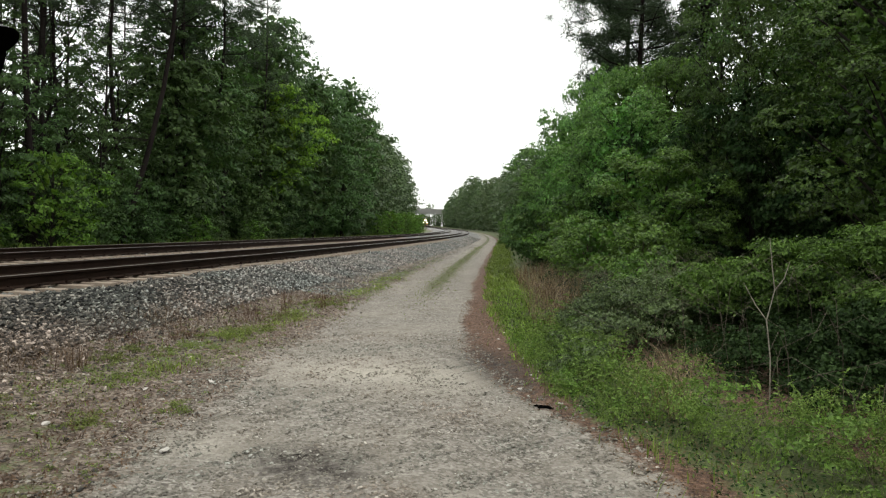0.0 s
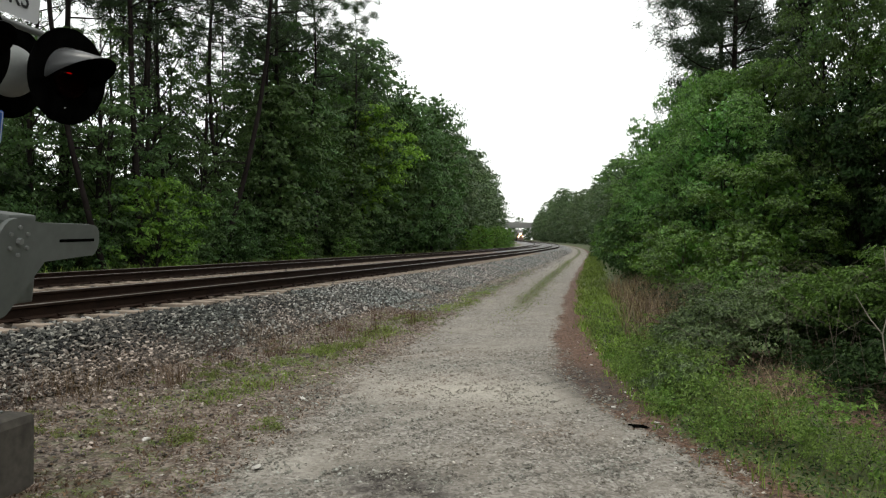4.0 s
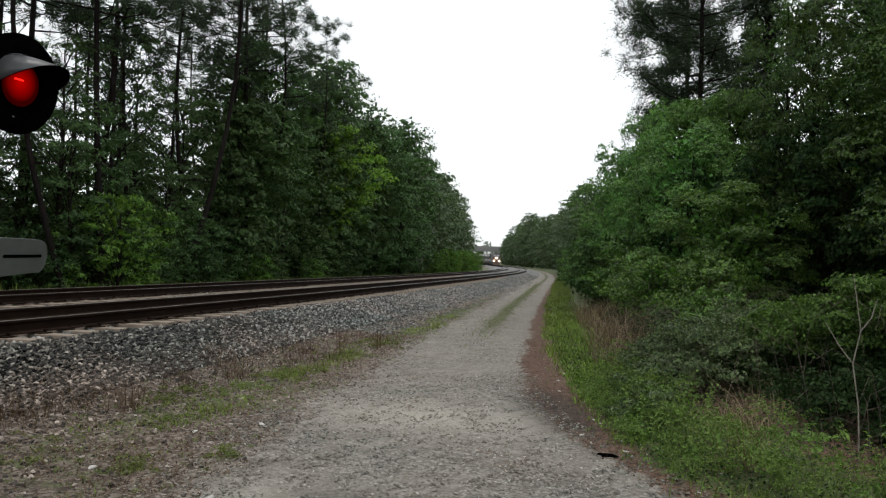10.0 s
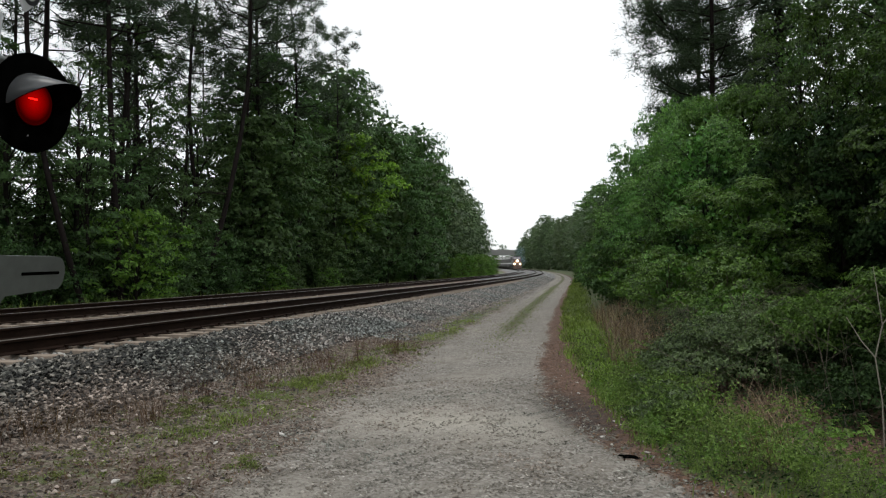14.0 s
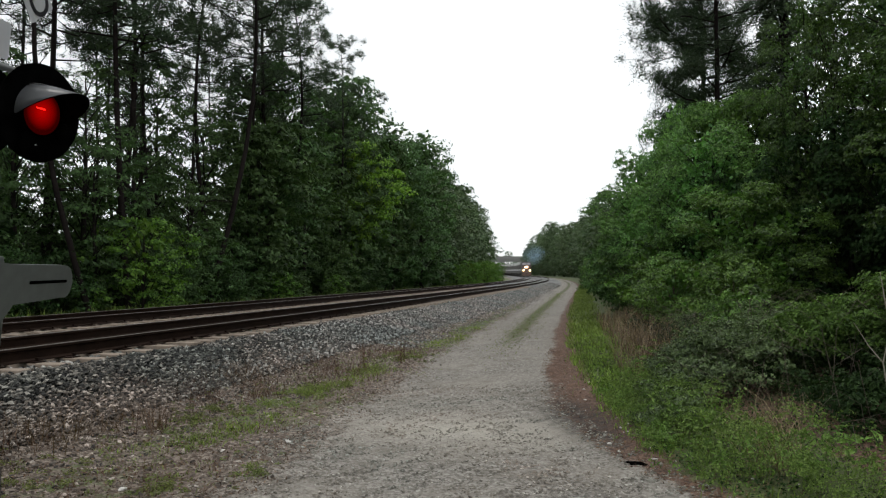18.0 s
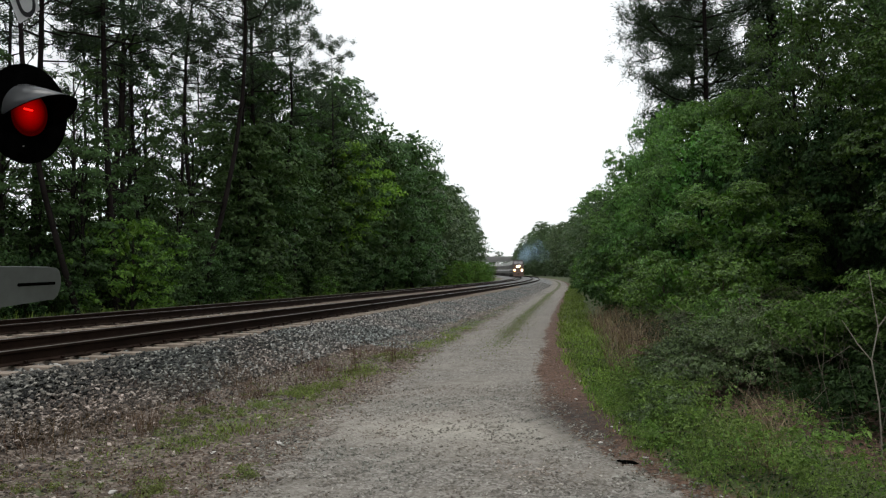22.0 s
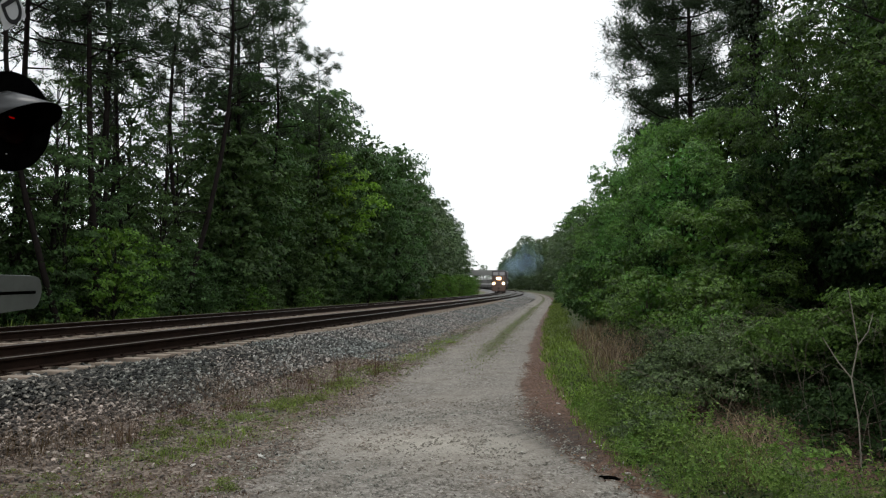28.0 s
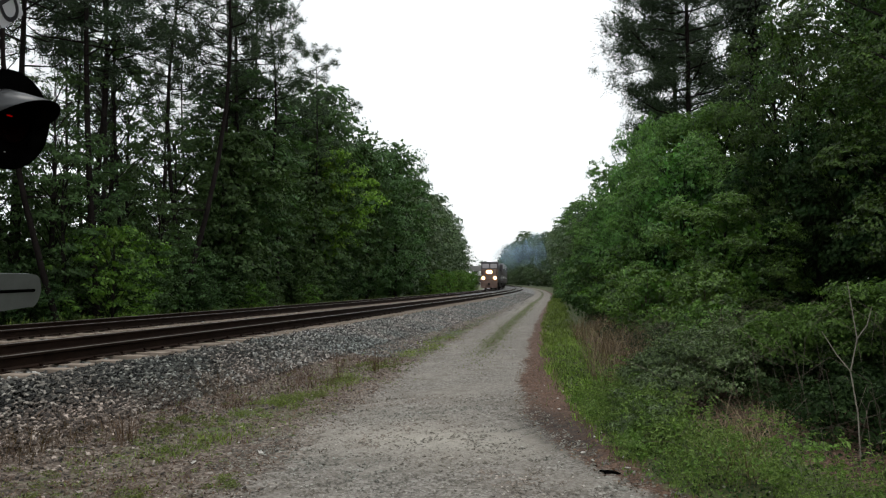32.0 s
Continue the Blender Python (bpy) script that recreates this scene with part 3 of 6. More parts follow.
def build_left_woods():
    """The wood beyond the far track: an open stand of pines, then a dense edge."""
    pines = [pine_tree("pine_tree", 10 + i, h, b, w, M_PINE, "tall thin pine with a bare trunk and ragged dark crown") for i, (h, b, w) in enumerate(((23, 0.46, 2.7), (21, 0.52, 2.5), (25, 0.44, 3.0), (22, 0.54, 2.4)))]
    oaks = [broad_tree("broadleaf_tree", 20 + i, h, w, lo, 92, 1.15, 0.26, 9, 9, m, M_BARK2, "dense dark-green broadleaf tree at the wood's edge", flat=0.55, core=700) for i, (h, w, lo, m) in enumerate(((13, 3.3, 0.8, M_LEAFDARK), (11, 2.9, 0.6, M_LEAFDARK), (15, 3.5, 1.2, M_LEAFDARK)))]
    far = [broad_tree("distant_tree", 120 + i, h, w, lo, 74, 1.3, 0.38, 7, 7, M_LEAFFAR, M_BARK2, "green broadleaf tree far along the bend, haze in its leaf colour", core=300, coreleaf=1.6) for i, (h, w, lo) in enumerate(((13, 3.6, 0.5), (11.5, 3.8, 0.4), (15, 3.9, 0.8)))]
    thin = [broad_tree("slender_tree", 25 + i, h, w, lo, 30, 0.8, 0.17, 12, 9, M_LEAFDARK, M_BARK2, "slender understorey tree with thin foliage among pines", flat=0.5) for i, (h, w, lo) in enumerate(((8.5, 1.9, 1.5), (10.5, 2.2, 3.0), (14.0, 2.5, 5.0)))]
    bright = broad_tree("broadleaf_tree", 31, 12.6, 3.1, 4.0, 60, 1.0, 0.24, 14, 9, M_LEAFLIGHT, M_BARK2, "light yellow-green broadleaf tree before dark woods", core=300)
    shrubs = [broad_tree("shrub", 40 + i, h, w, 0.1, 34, 0.62, 0.14, 8, 9, m, M_BARK2, "bushy green shrub along the wood's edge", "shrub", core=250) for i, (h, w, m) in enumerate(((3.4, 1.8, M_SHADELEAF), (2.6, 1.7, M_LEAFDARK), (3.9, 1.9, M_LEAFDARK)))]
    sunny = broad_tree("shrub", 47, 4.2, 2.0, 0.1, 42, 0.6, 0.13, 11, 9, M_SUNLEAF, M_BARK2, "bright green shrub leaning out of the wood", "shrub", core=200)
    i = 0
    # the front pines, whose stems show one by one
    for x, y, s in ((-15.2, 20.2, 0.9), (-15.3, 23.4, 1.0), (-13.5, 29.6, 0.98), (-15.5, 35.8, 1.0), (-17.2, 32.6, 1.0), (-18.6, 30.2, 1.05), (-17.6, 38.5, 1.0), (-13.2, 32.0, 1.05), (-15.1, 40.2, 0.95), (-12.3, 39.1, 1.05), (-12.0, 41.0, 1.0), (-12.4, 46.4, 0.95), (-10.8, 47.8, 1.08), (-10.7, 53.5, 0.98), (-11.6, 49.4, 0.95), (-8.5, 60.0, 0.86)):
        i += 1
        set_one(pines, i + int(rng.integers(2)), x, y, s)
    for y in np.arange(14, 62, 9.5):
        for off in (-20.0, -26.5):
            i += 1
            x, yy = beside(y + rng.normal() * 1.4, off + rng.normal() * 1.7)
            set_one(pines, i + int(rng.integers(3)), x, yy, rng.uniform(0.8, 1.02))
    for y in np.arange(12, 46, 3.3):
        i += 1
        x, yy = beside(y, -14.2 + 0.7 * rng.normal())
        set_one(thin, i % 2, x, yy, rng.uniform(0.65, 1.0))
    for y in np.arange(10, 58, 5.0):
        for off in (-15.0, -20.5):
            i += 1
            x, yy = beside(y + rng.normal() * 1.2, off + rng.normal())
            set_one(thin, i, x, yy, rng.uniform(0.8, 1.1))
    for y in np.arange(7, 46, 5.5):
        i += 1
        x, yy = beside(y, -18.0 + rng.normal() * 3)
        set_one(thin, 2, x, yy, rng.uniform(0.75, 1.0))
    for y in np.arange(64, 112, 7.0):
        for off in (-17.5, -23):
            i += 1
            x, yy = beside(y + rng.normal() * 2, off + rng.normal() * 1.5)
            set_one(pines, i, x, yy, rng.uniform(0.68, 0.8))
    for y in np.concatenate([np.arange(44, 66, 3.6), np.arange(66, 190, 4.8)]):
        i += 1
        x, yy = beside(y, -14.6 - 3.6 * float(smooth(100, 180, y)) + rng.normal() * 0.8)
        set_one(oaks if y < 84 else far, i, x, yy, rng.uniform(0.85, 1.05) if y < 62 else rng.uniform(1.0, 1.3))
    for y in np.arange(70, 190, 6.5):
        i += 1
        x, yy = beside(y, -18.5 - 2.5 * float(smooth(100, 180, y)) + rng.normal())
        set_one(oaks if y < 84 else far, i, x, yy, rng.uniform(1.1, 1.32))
    put(bright, -7.8, 62.5)
    for k, (x, y, s) in enumerate(((-2.5, 77.5, 1.06), (-4.8, 70.5, 1.0))):
        again(oaks[2], x, y, s, 70 * k)
    put(sunny, -12.5, 31.6)
    for y in np.concatenate([np.arange(5, 70, 2.0), np.arange(70, 190, 3.2)]):
        i += 1
        x, yy = beside(y + rng.normal() * 0.6, -13.0 + rng.normal() * 0.5)
        set_one(shrubs, i, x, yy, rng.uniform(0.6, 1.05) * (1.0 if y < 60 else 1.1))
    for y in np.arange(4, 62, 4.2):
        for off in (-15.5, -20, -27):
            i += 1
            x, yy = beside(y + rng.normal(), off + rng.normal())
            set_one(shrubs, i % 2, x, yy, rng.uniform(1.1, 1.5), rng.uniform(1.2, 1.6))
    for y in np.arange(2, 66, 4.6):
        i += 1
        x, yy = beside(y + rng.normal(), -32.0 + 2 * rng.normal())
        set_one(oaks, i, x, yy, rng.uniform(0.55, 0.85))
    for x in np.arange(8, 56, 2.9):
        set_one(far, int(x), x, 450 + 2 * math.sin(3 * x), rng.uniform(0.42, 0.55))
    for x in np.arange(-12, 78, 4.6):
        set_one(far, int(x), x, 466 + 5 * math.sin(x), rng.uniform(0.7, 0.95))
    for y, off, s in ((96, -10.4, 0.75), (104, -10.0, 0.85), (113, -10.2, 0.8), (122, -9.8, 0.9), (131, -10.2, 0.85), (140, -9.9, 0.9), (150, -10.0, 0.9), (43, -11.6, 0.5), (52, -11.4, 0.45)):
        again(sunny, *beside(y, off), s, 40 * s * y)
    return pines, oaks, far


def build_right_woods(pines, oaks, far):
    """The wood beside the gravel track: a close thicket, pines behind it, a dense edge along the bend."""
    i = 0
    for y in np.arange(50, 130, 4.6):
        i += 1
        x, yy = beside(y, 9.6 + 1.2 * float(smooth(110, 80, y)) + rng.normal() * 0.5)
        set_one(oaks if y < 95 else far, i, x, yy, rng.uniform(0.8, 1.05) * (6.8 + 0.085 * (y - 50)) / 14)
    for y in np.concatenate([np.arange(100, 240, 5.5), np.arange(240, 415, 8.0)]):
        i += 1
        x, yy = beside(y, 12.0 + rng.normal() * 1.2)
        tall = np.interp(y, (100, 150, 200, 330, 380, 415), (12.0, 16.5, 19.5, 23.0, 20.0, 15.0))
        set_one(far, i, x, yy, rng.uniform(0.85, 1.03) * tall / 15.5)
    close_pines = [pine_tree("pine_tree", 16 + k, 21, 0.3, 2.05, M_PINE, "bushy dark pine standing behind the thicket", 72, 150, 0.24, 0.014, 1.1, 8, 0.14) for k in range(2)]
    put(close_pines[0], 10.4, 30.0, 0.98, 150)
    put(close_pines[1], 10.9, 33.5, 1.0, 20)
    ivy = broad_tree("ivy_clad_trunk", 71, 17.5, 0.42, 0.3, 150, 0.4, 0.12, 18, 9, M_IVY, M_BARK, "dark trunk wrapped in ivy behind the thicket", flat=1.0)
    put(ivy, 11.0, 24.8)
    for k, (x, y) in enumerate(((16.5, 24.0), (17.0, 19.5), (19.0, 15.0), (18.0, 27.0))):
        set_one(oaks, k, x, y, 0.9)
    kinds = ((5.4, 1.85, 0.7, 30, 0.66, 62, 12, M_LEAFBLUE, 0.34), (10.5, 2.4, 1.5, 46, 0.8, 66, 13, M_OAKLEAF, 0.4), (4.0, 1.6, 0.5, 22, 0.55, 60, 12, M_LEAF, 0.4), (6.2, 1.85, 0.7, 34, 0.66, 62, 12, M_LEAF, 0.36))
    words = ("leafy young sweetgum tree crowding the gravel track", "tall hardwood tree in the thicket, leaves darkened for shade", "bushy sapling at the thicket's edge", "leafy young hardwood in the thicket's front")
    close = [broad_tree("young_tree", 60 + k, h, w, lo, n, size, 0.072, sp, p, m, M_BARK2, words[k], tri=False, core=2400, flat=0.68, peak=pk) for k, (h, w, lo, n, size, sp, p, m, pk) in enumerate(kinds)]
    # the trees at (8.9, 3.0) and (9.6, -1.6) are unseen, added for shade
    for x, y, s, k, tall in (
            (7.42, 27.6, 0.85, 0, 0.98), (7.97, 26.2, 0.86, 0, 1.26), (8.75, 25.2, 0.9, 3, 1.12), (9.45, 23.6, 0.92, 3, 1.12), (10.1, 21.4, 0.62, 1, 0.85),
            (6.9, 24.4, 0.66, 0, 1.0), (7.5, 21.4, 0.92, 0, 0.95), (9.3, 29.0, 0.9, 0, 1.0), (9.6, 19.0, 0.5, 1, 0.75), (7.0, 17.4, 0.9, 2, 0.8),
            (11.8, 18.4, 0.8, 1, 1.22), (13.8, 19.8, 1.05, 1, 1.1), (15.0, 18.0, 1.2, 1, 1.25), (15.8, 22.0, 1.15, 1, 1.2), (11.2, 15.0, 0.95, 1, 1.1), (9.2, 12.2, 1.0, 1, 1.0), (13.2, 15.0, 1.1, 1, 1.1),
            (8.9, 7.6, 0.8, 1, 0.9), (12.0, 10.0, 1.05, 1, 1.05), (14.2, 23.0, 1.1, 1, 1.1), (8.9, 3.0, 0.85, 1, 0.95), (9.6, -1.6, 0.9, 1, 1.0), (10.4, 35.0, 0.85, 0, 0.85), (12.2, 43.0, 0.85, 2, 0.85)):
        set_one(close, k, x, y, s, tall)
    # leaves coloured dark, so that gaps in the thicket look shaded
    dim = broad_tree("shrub", 90, 3.2, 1.9, 0.05, 48, 0.5, 0.085, 16, 9, M_SHADELEAF, M_BARK2, "shrub behind the thicket, shade put into its leaf colour", "shrub", core=700, tri=False)
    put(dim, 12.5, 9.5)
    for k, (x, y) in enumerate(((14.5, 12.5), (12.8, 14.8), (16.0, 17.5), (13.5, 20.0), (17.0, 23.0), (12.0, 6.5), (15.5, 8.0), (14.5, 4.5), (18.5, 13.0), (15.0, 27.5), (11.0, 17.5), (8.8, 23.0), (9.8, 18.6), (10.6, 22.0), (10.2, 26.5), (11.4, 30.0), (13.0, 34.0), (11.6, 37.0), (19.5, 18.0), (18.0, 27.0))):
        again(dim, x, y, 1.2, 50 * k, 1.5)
    low = [broad_tree("shrub", 80 + k, h, w, 0.05, 26, 0.42, 0.085, 16, 11, m, M_TWIG, "low leafy shrub at the thicket's foot", "shrub", tri=False, core=300) for k, (h, w, m) in enumerate(((1.9, 1.0, M_LEAF), (1.5, 0.95, M_LEAF)))]
    for x, y, s, k in ((5.9, 20.8, 0.9, 0), (6.9, 26.2, 1.0, 0), (8.1, 31.5, 1.0, 1), (9.6, 37.0, 1.1, 1), (4.75, 12.4, 0.62, 1), (5.5, 14.6, 0.8, 0), (5.3, 17.6, 0.8, 0)):
        set_one(low, k, x, y, s)
    edge = [broad_tree("shrub", 84 + k, h, w, 0.05, 28, 0.5, 0.1, 13, 11, m, M_TWIG, "leafy shrub lining the gravel track", "shrub", tri=False, core=300) for k, (h, w, m) in enumerate(((2.3, 1.1, M_LEAF), (1.9, 1.1, M_LEAFDARK)))]
    for k, y in enumerate(np.arange(25, 130, 2.8)):
        x, yy = beside(y, float(road_r(y)) + 2.35 - 0.4 * float(smooth(40, 60, y)) + 0.5 * rng.random())
        set_one(edge, k % 2, x, yy, rng.uniform(0.9, 1.3))
    # unseen trees added beside and behind the eye to shade the bank
    for k, (x, y) in enumerate(((9.0, -6.0), (8.2, -12.0), (12.0, -8.0))):
        set_one(oaks, k, x, y, 0.95)


PINES, OAKS, FAR = build_left_woods()
build_right_woods(PINES, OAKS, FAR)


# ---- loose stone, grass and undergrowth ----
def stones(name, x, y, size, flat, material, label, category, lift=0.25, tumble=0.45, heap=0.0):
    """A spread of broken stones on the ground, as one thing that nobody could count."""
    n = len(x)
    z = ground_z(x, y)
    ring = np.linspace(0, 2 * math.pi, 5, endpoint=False)
    shape = np.concatenate([np.stack([np.cos(ring), np.sin(ring), -0.45 + 0 * ring], -1), np.stack([0.62 * np.cos(ring + 0.6), 0.62 * np.sin(ring + 0.6), 0.5 + 0 * ring], -1)])
    v = shape[None] * (size[:, None, None] * (0.75 + 0.5 * rng.random((n, 10, 1))))
    v += rng.normal(size=v.shape) * size[:, None, None] * 0.16
    v[:, :, 2] *= flat
    a = rng.random(n) * 2 * math.pi
    c, s = np.cos(a)[:, None], np.sin(a)[:, None]
    vx, vy = v[:, :, 0] * c - v[:, :, 1] * s, v[:, :, 0] * s + v[:, :, 1] * c
    tip = rng.normal(size=(n, 1)) * tumble
    vx, vz = vx * np.cos(tip) - v[:, :, 2] * np.sin(tip), v[:, :, 2] * np.cos(tip) + vx * np.sin(tip)
    p = np.stack([vx + x[:, None], vy + y[:, None], vz + (z + size * lift * (1 + heap * rng.random(n)))[:, None]], -1).reshape(-1, 3)
    tri = np.array([t for k in range(5) for t in ((k, (k + 1) % 5, 5 + k), ((k + 1) % 5, 5 + (k + 1) % 5, 5 + k))] + [(5, 6, 7), (5, 7, 8), (5, 8, 9)])
    f = (np.arange(n)[:, None, None] * 10 + tri[None]).reshape(-1, 3)
    return tagged(new(name, mesh_from(name, p, f, material)), label, category, kind="stuff")


def spread(n, d0, d1, y0, y1, bias=1.0):
    y = y0 + (y1 - y0) * rng.random(n) ** bias
    d = d0 + (d1 - d0) * rng.random(n)
    return rail_x(y) + d, y, d


def build_stones():
    x, y, d = spread(46000, 0.62, 2.3, 4.5, 26, 1.6)
    pale = rng.random(len(x)) < 0.85 * smooth(9.5, 21, y)
    stones("ballast_slope", x[pale], y[pale], rng.uniform(0.014, 0.034, pale.sum()), 0.9, M_FRESHSTONE, "paler clean ballast among the old stones", "ballast", 0.3, 0.9, 5.0)
    x, y, d = x[~pale], y[~pale], d[~pale]
    toe = d > 1.15 + 0.75 * rng.random(len(d))
    stones("ballast_toe", x[toe], y[toe], rng.uniform(0.010, 0.031, toe.sum()), 0.5, M_TOESTONE, "rust-tinged stones low on the ballast shoulder", "ballast", 0.3, 0.6, 4.0)
    x, y, d = x[~toe], y[~toe], d[~toe]
    stones("ballast_slope", x, y, rng.uniform(0.011, 0.034, len(x)) * (1 - 0.25 * smooth(1.5, 2.5, d)), 0.55, M_BALLAST, "coarse grey and rust-brown ballast on the track's shoulder", "ballast", 0.3, 0.6, 7.0)
    x, y, d = spread(22000, 0.62, 2.5, 24, 110, 1.9)
    stones("ballast_slope", x, y, rng.uniform(0.02, 0.04, len(x)), 0.8, M_FRESHSTONE, "coarse pale grey ballast on the far shoulder of the bend", "ballast")
    x, y, d = spread(7000, 2.0, 3.6, 17, 75, 1.7)
    keep = rng.random(len(x)) < np.clip(1.3 - 0.85 * (d - 2.0), 0.05, 1)
    stones("stray_ballast", x[keep], y[keep], rng.uniform(0.014, 0.032, keep.sum()), 0.7, M_FRESHSTONE, "pale stones strayed from the ballast onto the verge", "stones")
    x, y, d = spread(15000, -8.9, 0.55, 7, 40, 1.4)
    stones("ballast_bed", x, y, rng.uniform(0.024, 0.05, len(x)), 0.8, M_FRESHSTONE, "pale grey ballast between sleepers and tracks", "ballast", 0.3, 0.9, 1.5)
    x, y, d = spread(30000, 1.75, 5.0, 4, 22, 1.6)
    keep = rng.random(len(x)) < np.clip(1.25 - 0.62 * (d - 1.9), 0.10, 1) * (d < road_l(y) - 0.1 + 0.35 * rng.normal(size=len(x)))
    stones("stray_ballast", x[keep], y[keep], 0.006 + 0.02 * rng.random(keep.sum()) ** 1.6, 0.6, M_TOESTONE, "stray stones rolled off the ballast into weeds", "stones")
    x, y, d = spread(42000, 4.0, 8.4, 3.4, 11.0, 1.4)
    keep = (d > road_l(y) - 0.5) & (d < road_r(y) + 0.1)
    stones("road_gravel", x[keep], y[keep], 0.004 + 0.015 * rng.random(keep.sum()) ** 2.4, 0.42, M_GRAVEL, "small pale gravel pressed into the track", "gravel", 0.1)


def blades(name, x, y, high, material, label, category="grass", wide=0.012, lean=0.35):
    """Blades of grass, one thing that nobody could count."""
    n = len(x)
    z = ground_z(x, y)
    a = rng.random(n) * 2 * math.pi
    h = high * (0.5 + 0.8 * rng.random(n))
    b = lean * h * (0.3 + rng.random(n))
    side = np.stack([-np.sin(a), np.cos(a), 0 * a], -1) * (wide * (0.6 + 0.8 * rng.random(n)))[:, None] / 2
    way = np.stack([np.cos(a), np.sin(a), 0 * a], -1)
    p0 = np.stack([x, y, z - 0.01], -1)
    p1 = p0 + way * (b * 0.35)[:, None] + np.stack([0 * h, 0 * h, h * 0.6], -1)
    p2 = p0 + way * b[:, None] + np.stack([0 * h, 0 * h, h], -1)
    v = np.stack([p0 - side, p0 + side, p1 + side * 0.8, p1 - side * 0.8, p2], 1)
    k = np.arange(n)[:, None] * 5
    me = bpy.data.meshes.new(name)
    quads = (k + np.array([[0, 1, 2, 3]])).reshape(-1, 4)
    tris = (k + np.array([[3, 2, 4]])).reshape(-1, 3)
    flat = np.concatenate([quads.ravel(), tris.ravel()]).astype(np.int32)
    me.vertices.add(5 * n)
    me.vertices.foreach_set("co", v.reshape(-1))
    me.loops.add(len(flat))
    me.loops.foreach_set("vertex_index", flat)
    me.polygons.add(2 * n)
    me.polygons.foreach_set("loop_start", np.concatenate([np.arange(n) * 4, 4 * n + np.arange(n) * 3]).astype(np.int32))
    me.update(calc_edges=True)
    me.materials.append(material)
    return tagged(new(name, me), label, category, kind="stuff")


def patch(n, cx, cy, r):
    a, q = rng.random(n) * 2 * math.pi, r * rng.random(n) ** 0.7
    return cx + q * np.cos(a), cy + q * np.sin(a)


def build_grass():
    def verge(n, a, b, y0, y1, bias=1.5):
        y = y0 + (y1 - y0) * rng.random(n) ** bias
        d = verge_r(y) + a + (b - a) * rng.random(n)
        d = d + 0.15 * ripple(rail_x(y) + d, y) + 0.14 * rng.normal(size=n)
        return rail_x(y) + d, y

    x, y = verge(7000, -0.15, 0.7, 3, 18)
    keep = ripple(x * 2.2 + 1, y * 1.7) > -0.05 + 0.3 * rng.normal(size=len(x))
    x, y = x[keep], y[keep]
    blades("verge_grass", x, y, 0.11, M_GRASS, "bright green grass along the gravel track", wide=0.008, lean=0.7)
    x, y = verge(30000, -0.2, 0.95, 7, 110, 1.9)
    keep = (rng.random(len(x)) < smooth(7, 11, y) * (0.75 + 0.6 * ripple(x * 2.5, y * 1.3))) & (x - rail_x(y) - verge_r(y) > 0.25 * smooth(15, 22, y) * rng.random(len(x)) - 0.25)
    x, y = x[keep], y[keep]
    near = y < 19 + 3 * rng.normal(size=len(y))
    blades("verge_grass", x[near], y[near], 0.085, M_VERGE, "bright green grass along the verge", wide=0.018, lean=1.1)
    blades("verge_grass", x[~near], y[~near], 0.11, M_GRASS, "dull green grass along the far verge", wide=0.018, lean=1.0)
    # wheel-track strip
    y = 12 + 55 * rng.random(5200) ** 1.4
    y = y[rng.random(len(y)) < smooth(12, 21, y)]
    d = 0.5 * (road_l(y) + road_r(y)) - 0.05 + rng.normal(size=len(y)) * 0.3
    blades("centre_grass", rail_x(y) + d, y, 0.032, M_GRASS, "short grass strip between the wheel tracks", wide=0.014, lean=0.9)
    # thin grass and weeds on the left verge
    x, y, d = spread(36000, 2.4, 4.9, 4.0, 44, 1.6)
    keep = (d < road_l(y) + 0.05 + 0.25 * rng.normal(size=len(x))) & (ripple(x * 2.6, y * 1.9) > 0.25 - 0.45 * smooth(8, 14, y) + 0.4 * np.abs(d - 3.3) + 0.2 * rng.normal(size=len(x)))
    blades("thin_grass", x[keep], y[keep], 0.034, M_GRASS, "thin yellowing grass on the stony verge", wide=0.006, lean=2.0)
    # a greener strip along the ballast's toe
    y = 6.8 + 17 * rng.random(9000) ** 1.3
    d = 3.44 + 0.2 * rng.normal(size=len(y)) + 0.12 * np.sin(1.7 * y)
    x = rail_x(y) + d
    keep = ripple(x * 4.1 + 1, y * 3.1) > 0.15 + 0.3 * rng.normal(size=len(x))
    blades("strip_grass", x[keep], y[keep], 0.06, M_VERGE, "greener grass strip along the ballast's toe", wide=0.007, lean=1.3)
    x, y, d = spread(26000, 2.2, 4.9, 4.0, 30, 1.7)
    keep = (d < road_l(y) - 0.1 + 0.35 * rng.normal(size=len(x))) & (ripple(x * 1.6 + 2, y * 2.2) > -0.45)
    blades("dry_verge_grass", x[keep], y[keep], 0.03, M_WEED, "dead brown weeds matted on the stony verge", wide=0.010, lean=2.2)
    # dry grass standing at the thicket's foot, in loose bunches
    y = 9.3 + 15 * rng.random(4000) ** 1.2
    q = 0.3 + 0.45 * smooth(10, 18, y) + 1.35 * rng.random(len(y))
    x = rail_x(y) + verge_r(y) + q
    keep = ripple(x * 3.1 + 4, y * 2.4) > -0.25 + 0.3 * rng.normal(size=len(x))
    pale = rng.random(len(x)) < 0.55
    blades("dead_grass", x[keep & pale], y[keep & pale], 0.5, M_STRAW, "tall pale dead grass before the thicket", "dry grass", 0.007, 0.9)
    blades("dead_grass", x[keep & ~pale], y[keep & ~pale], 0.38, M_WEED, "dead brown weed stalks before the thicket", "dry grass", 0.008, 1.1)
    x, y = patch(95, 2.5, 5.9, 0.22)
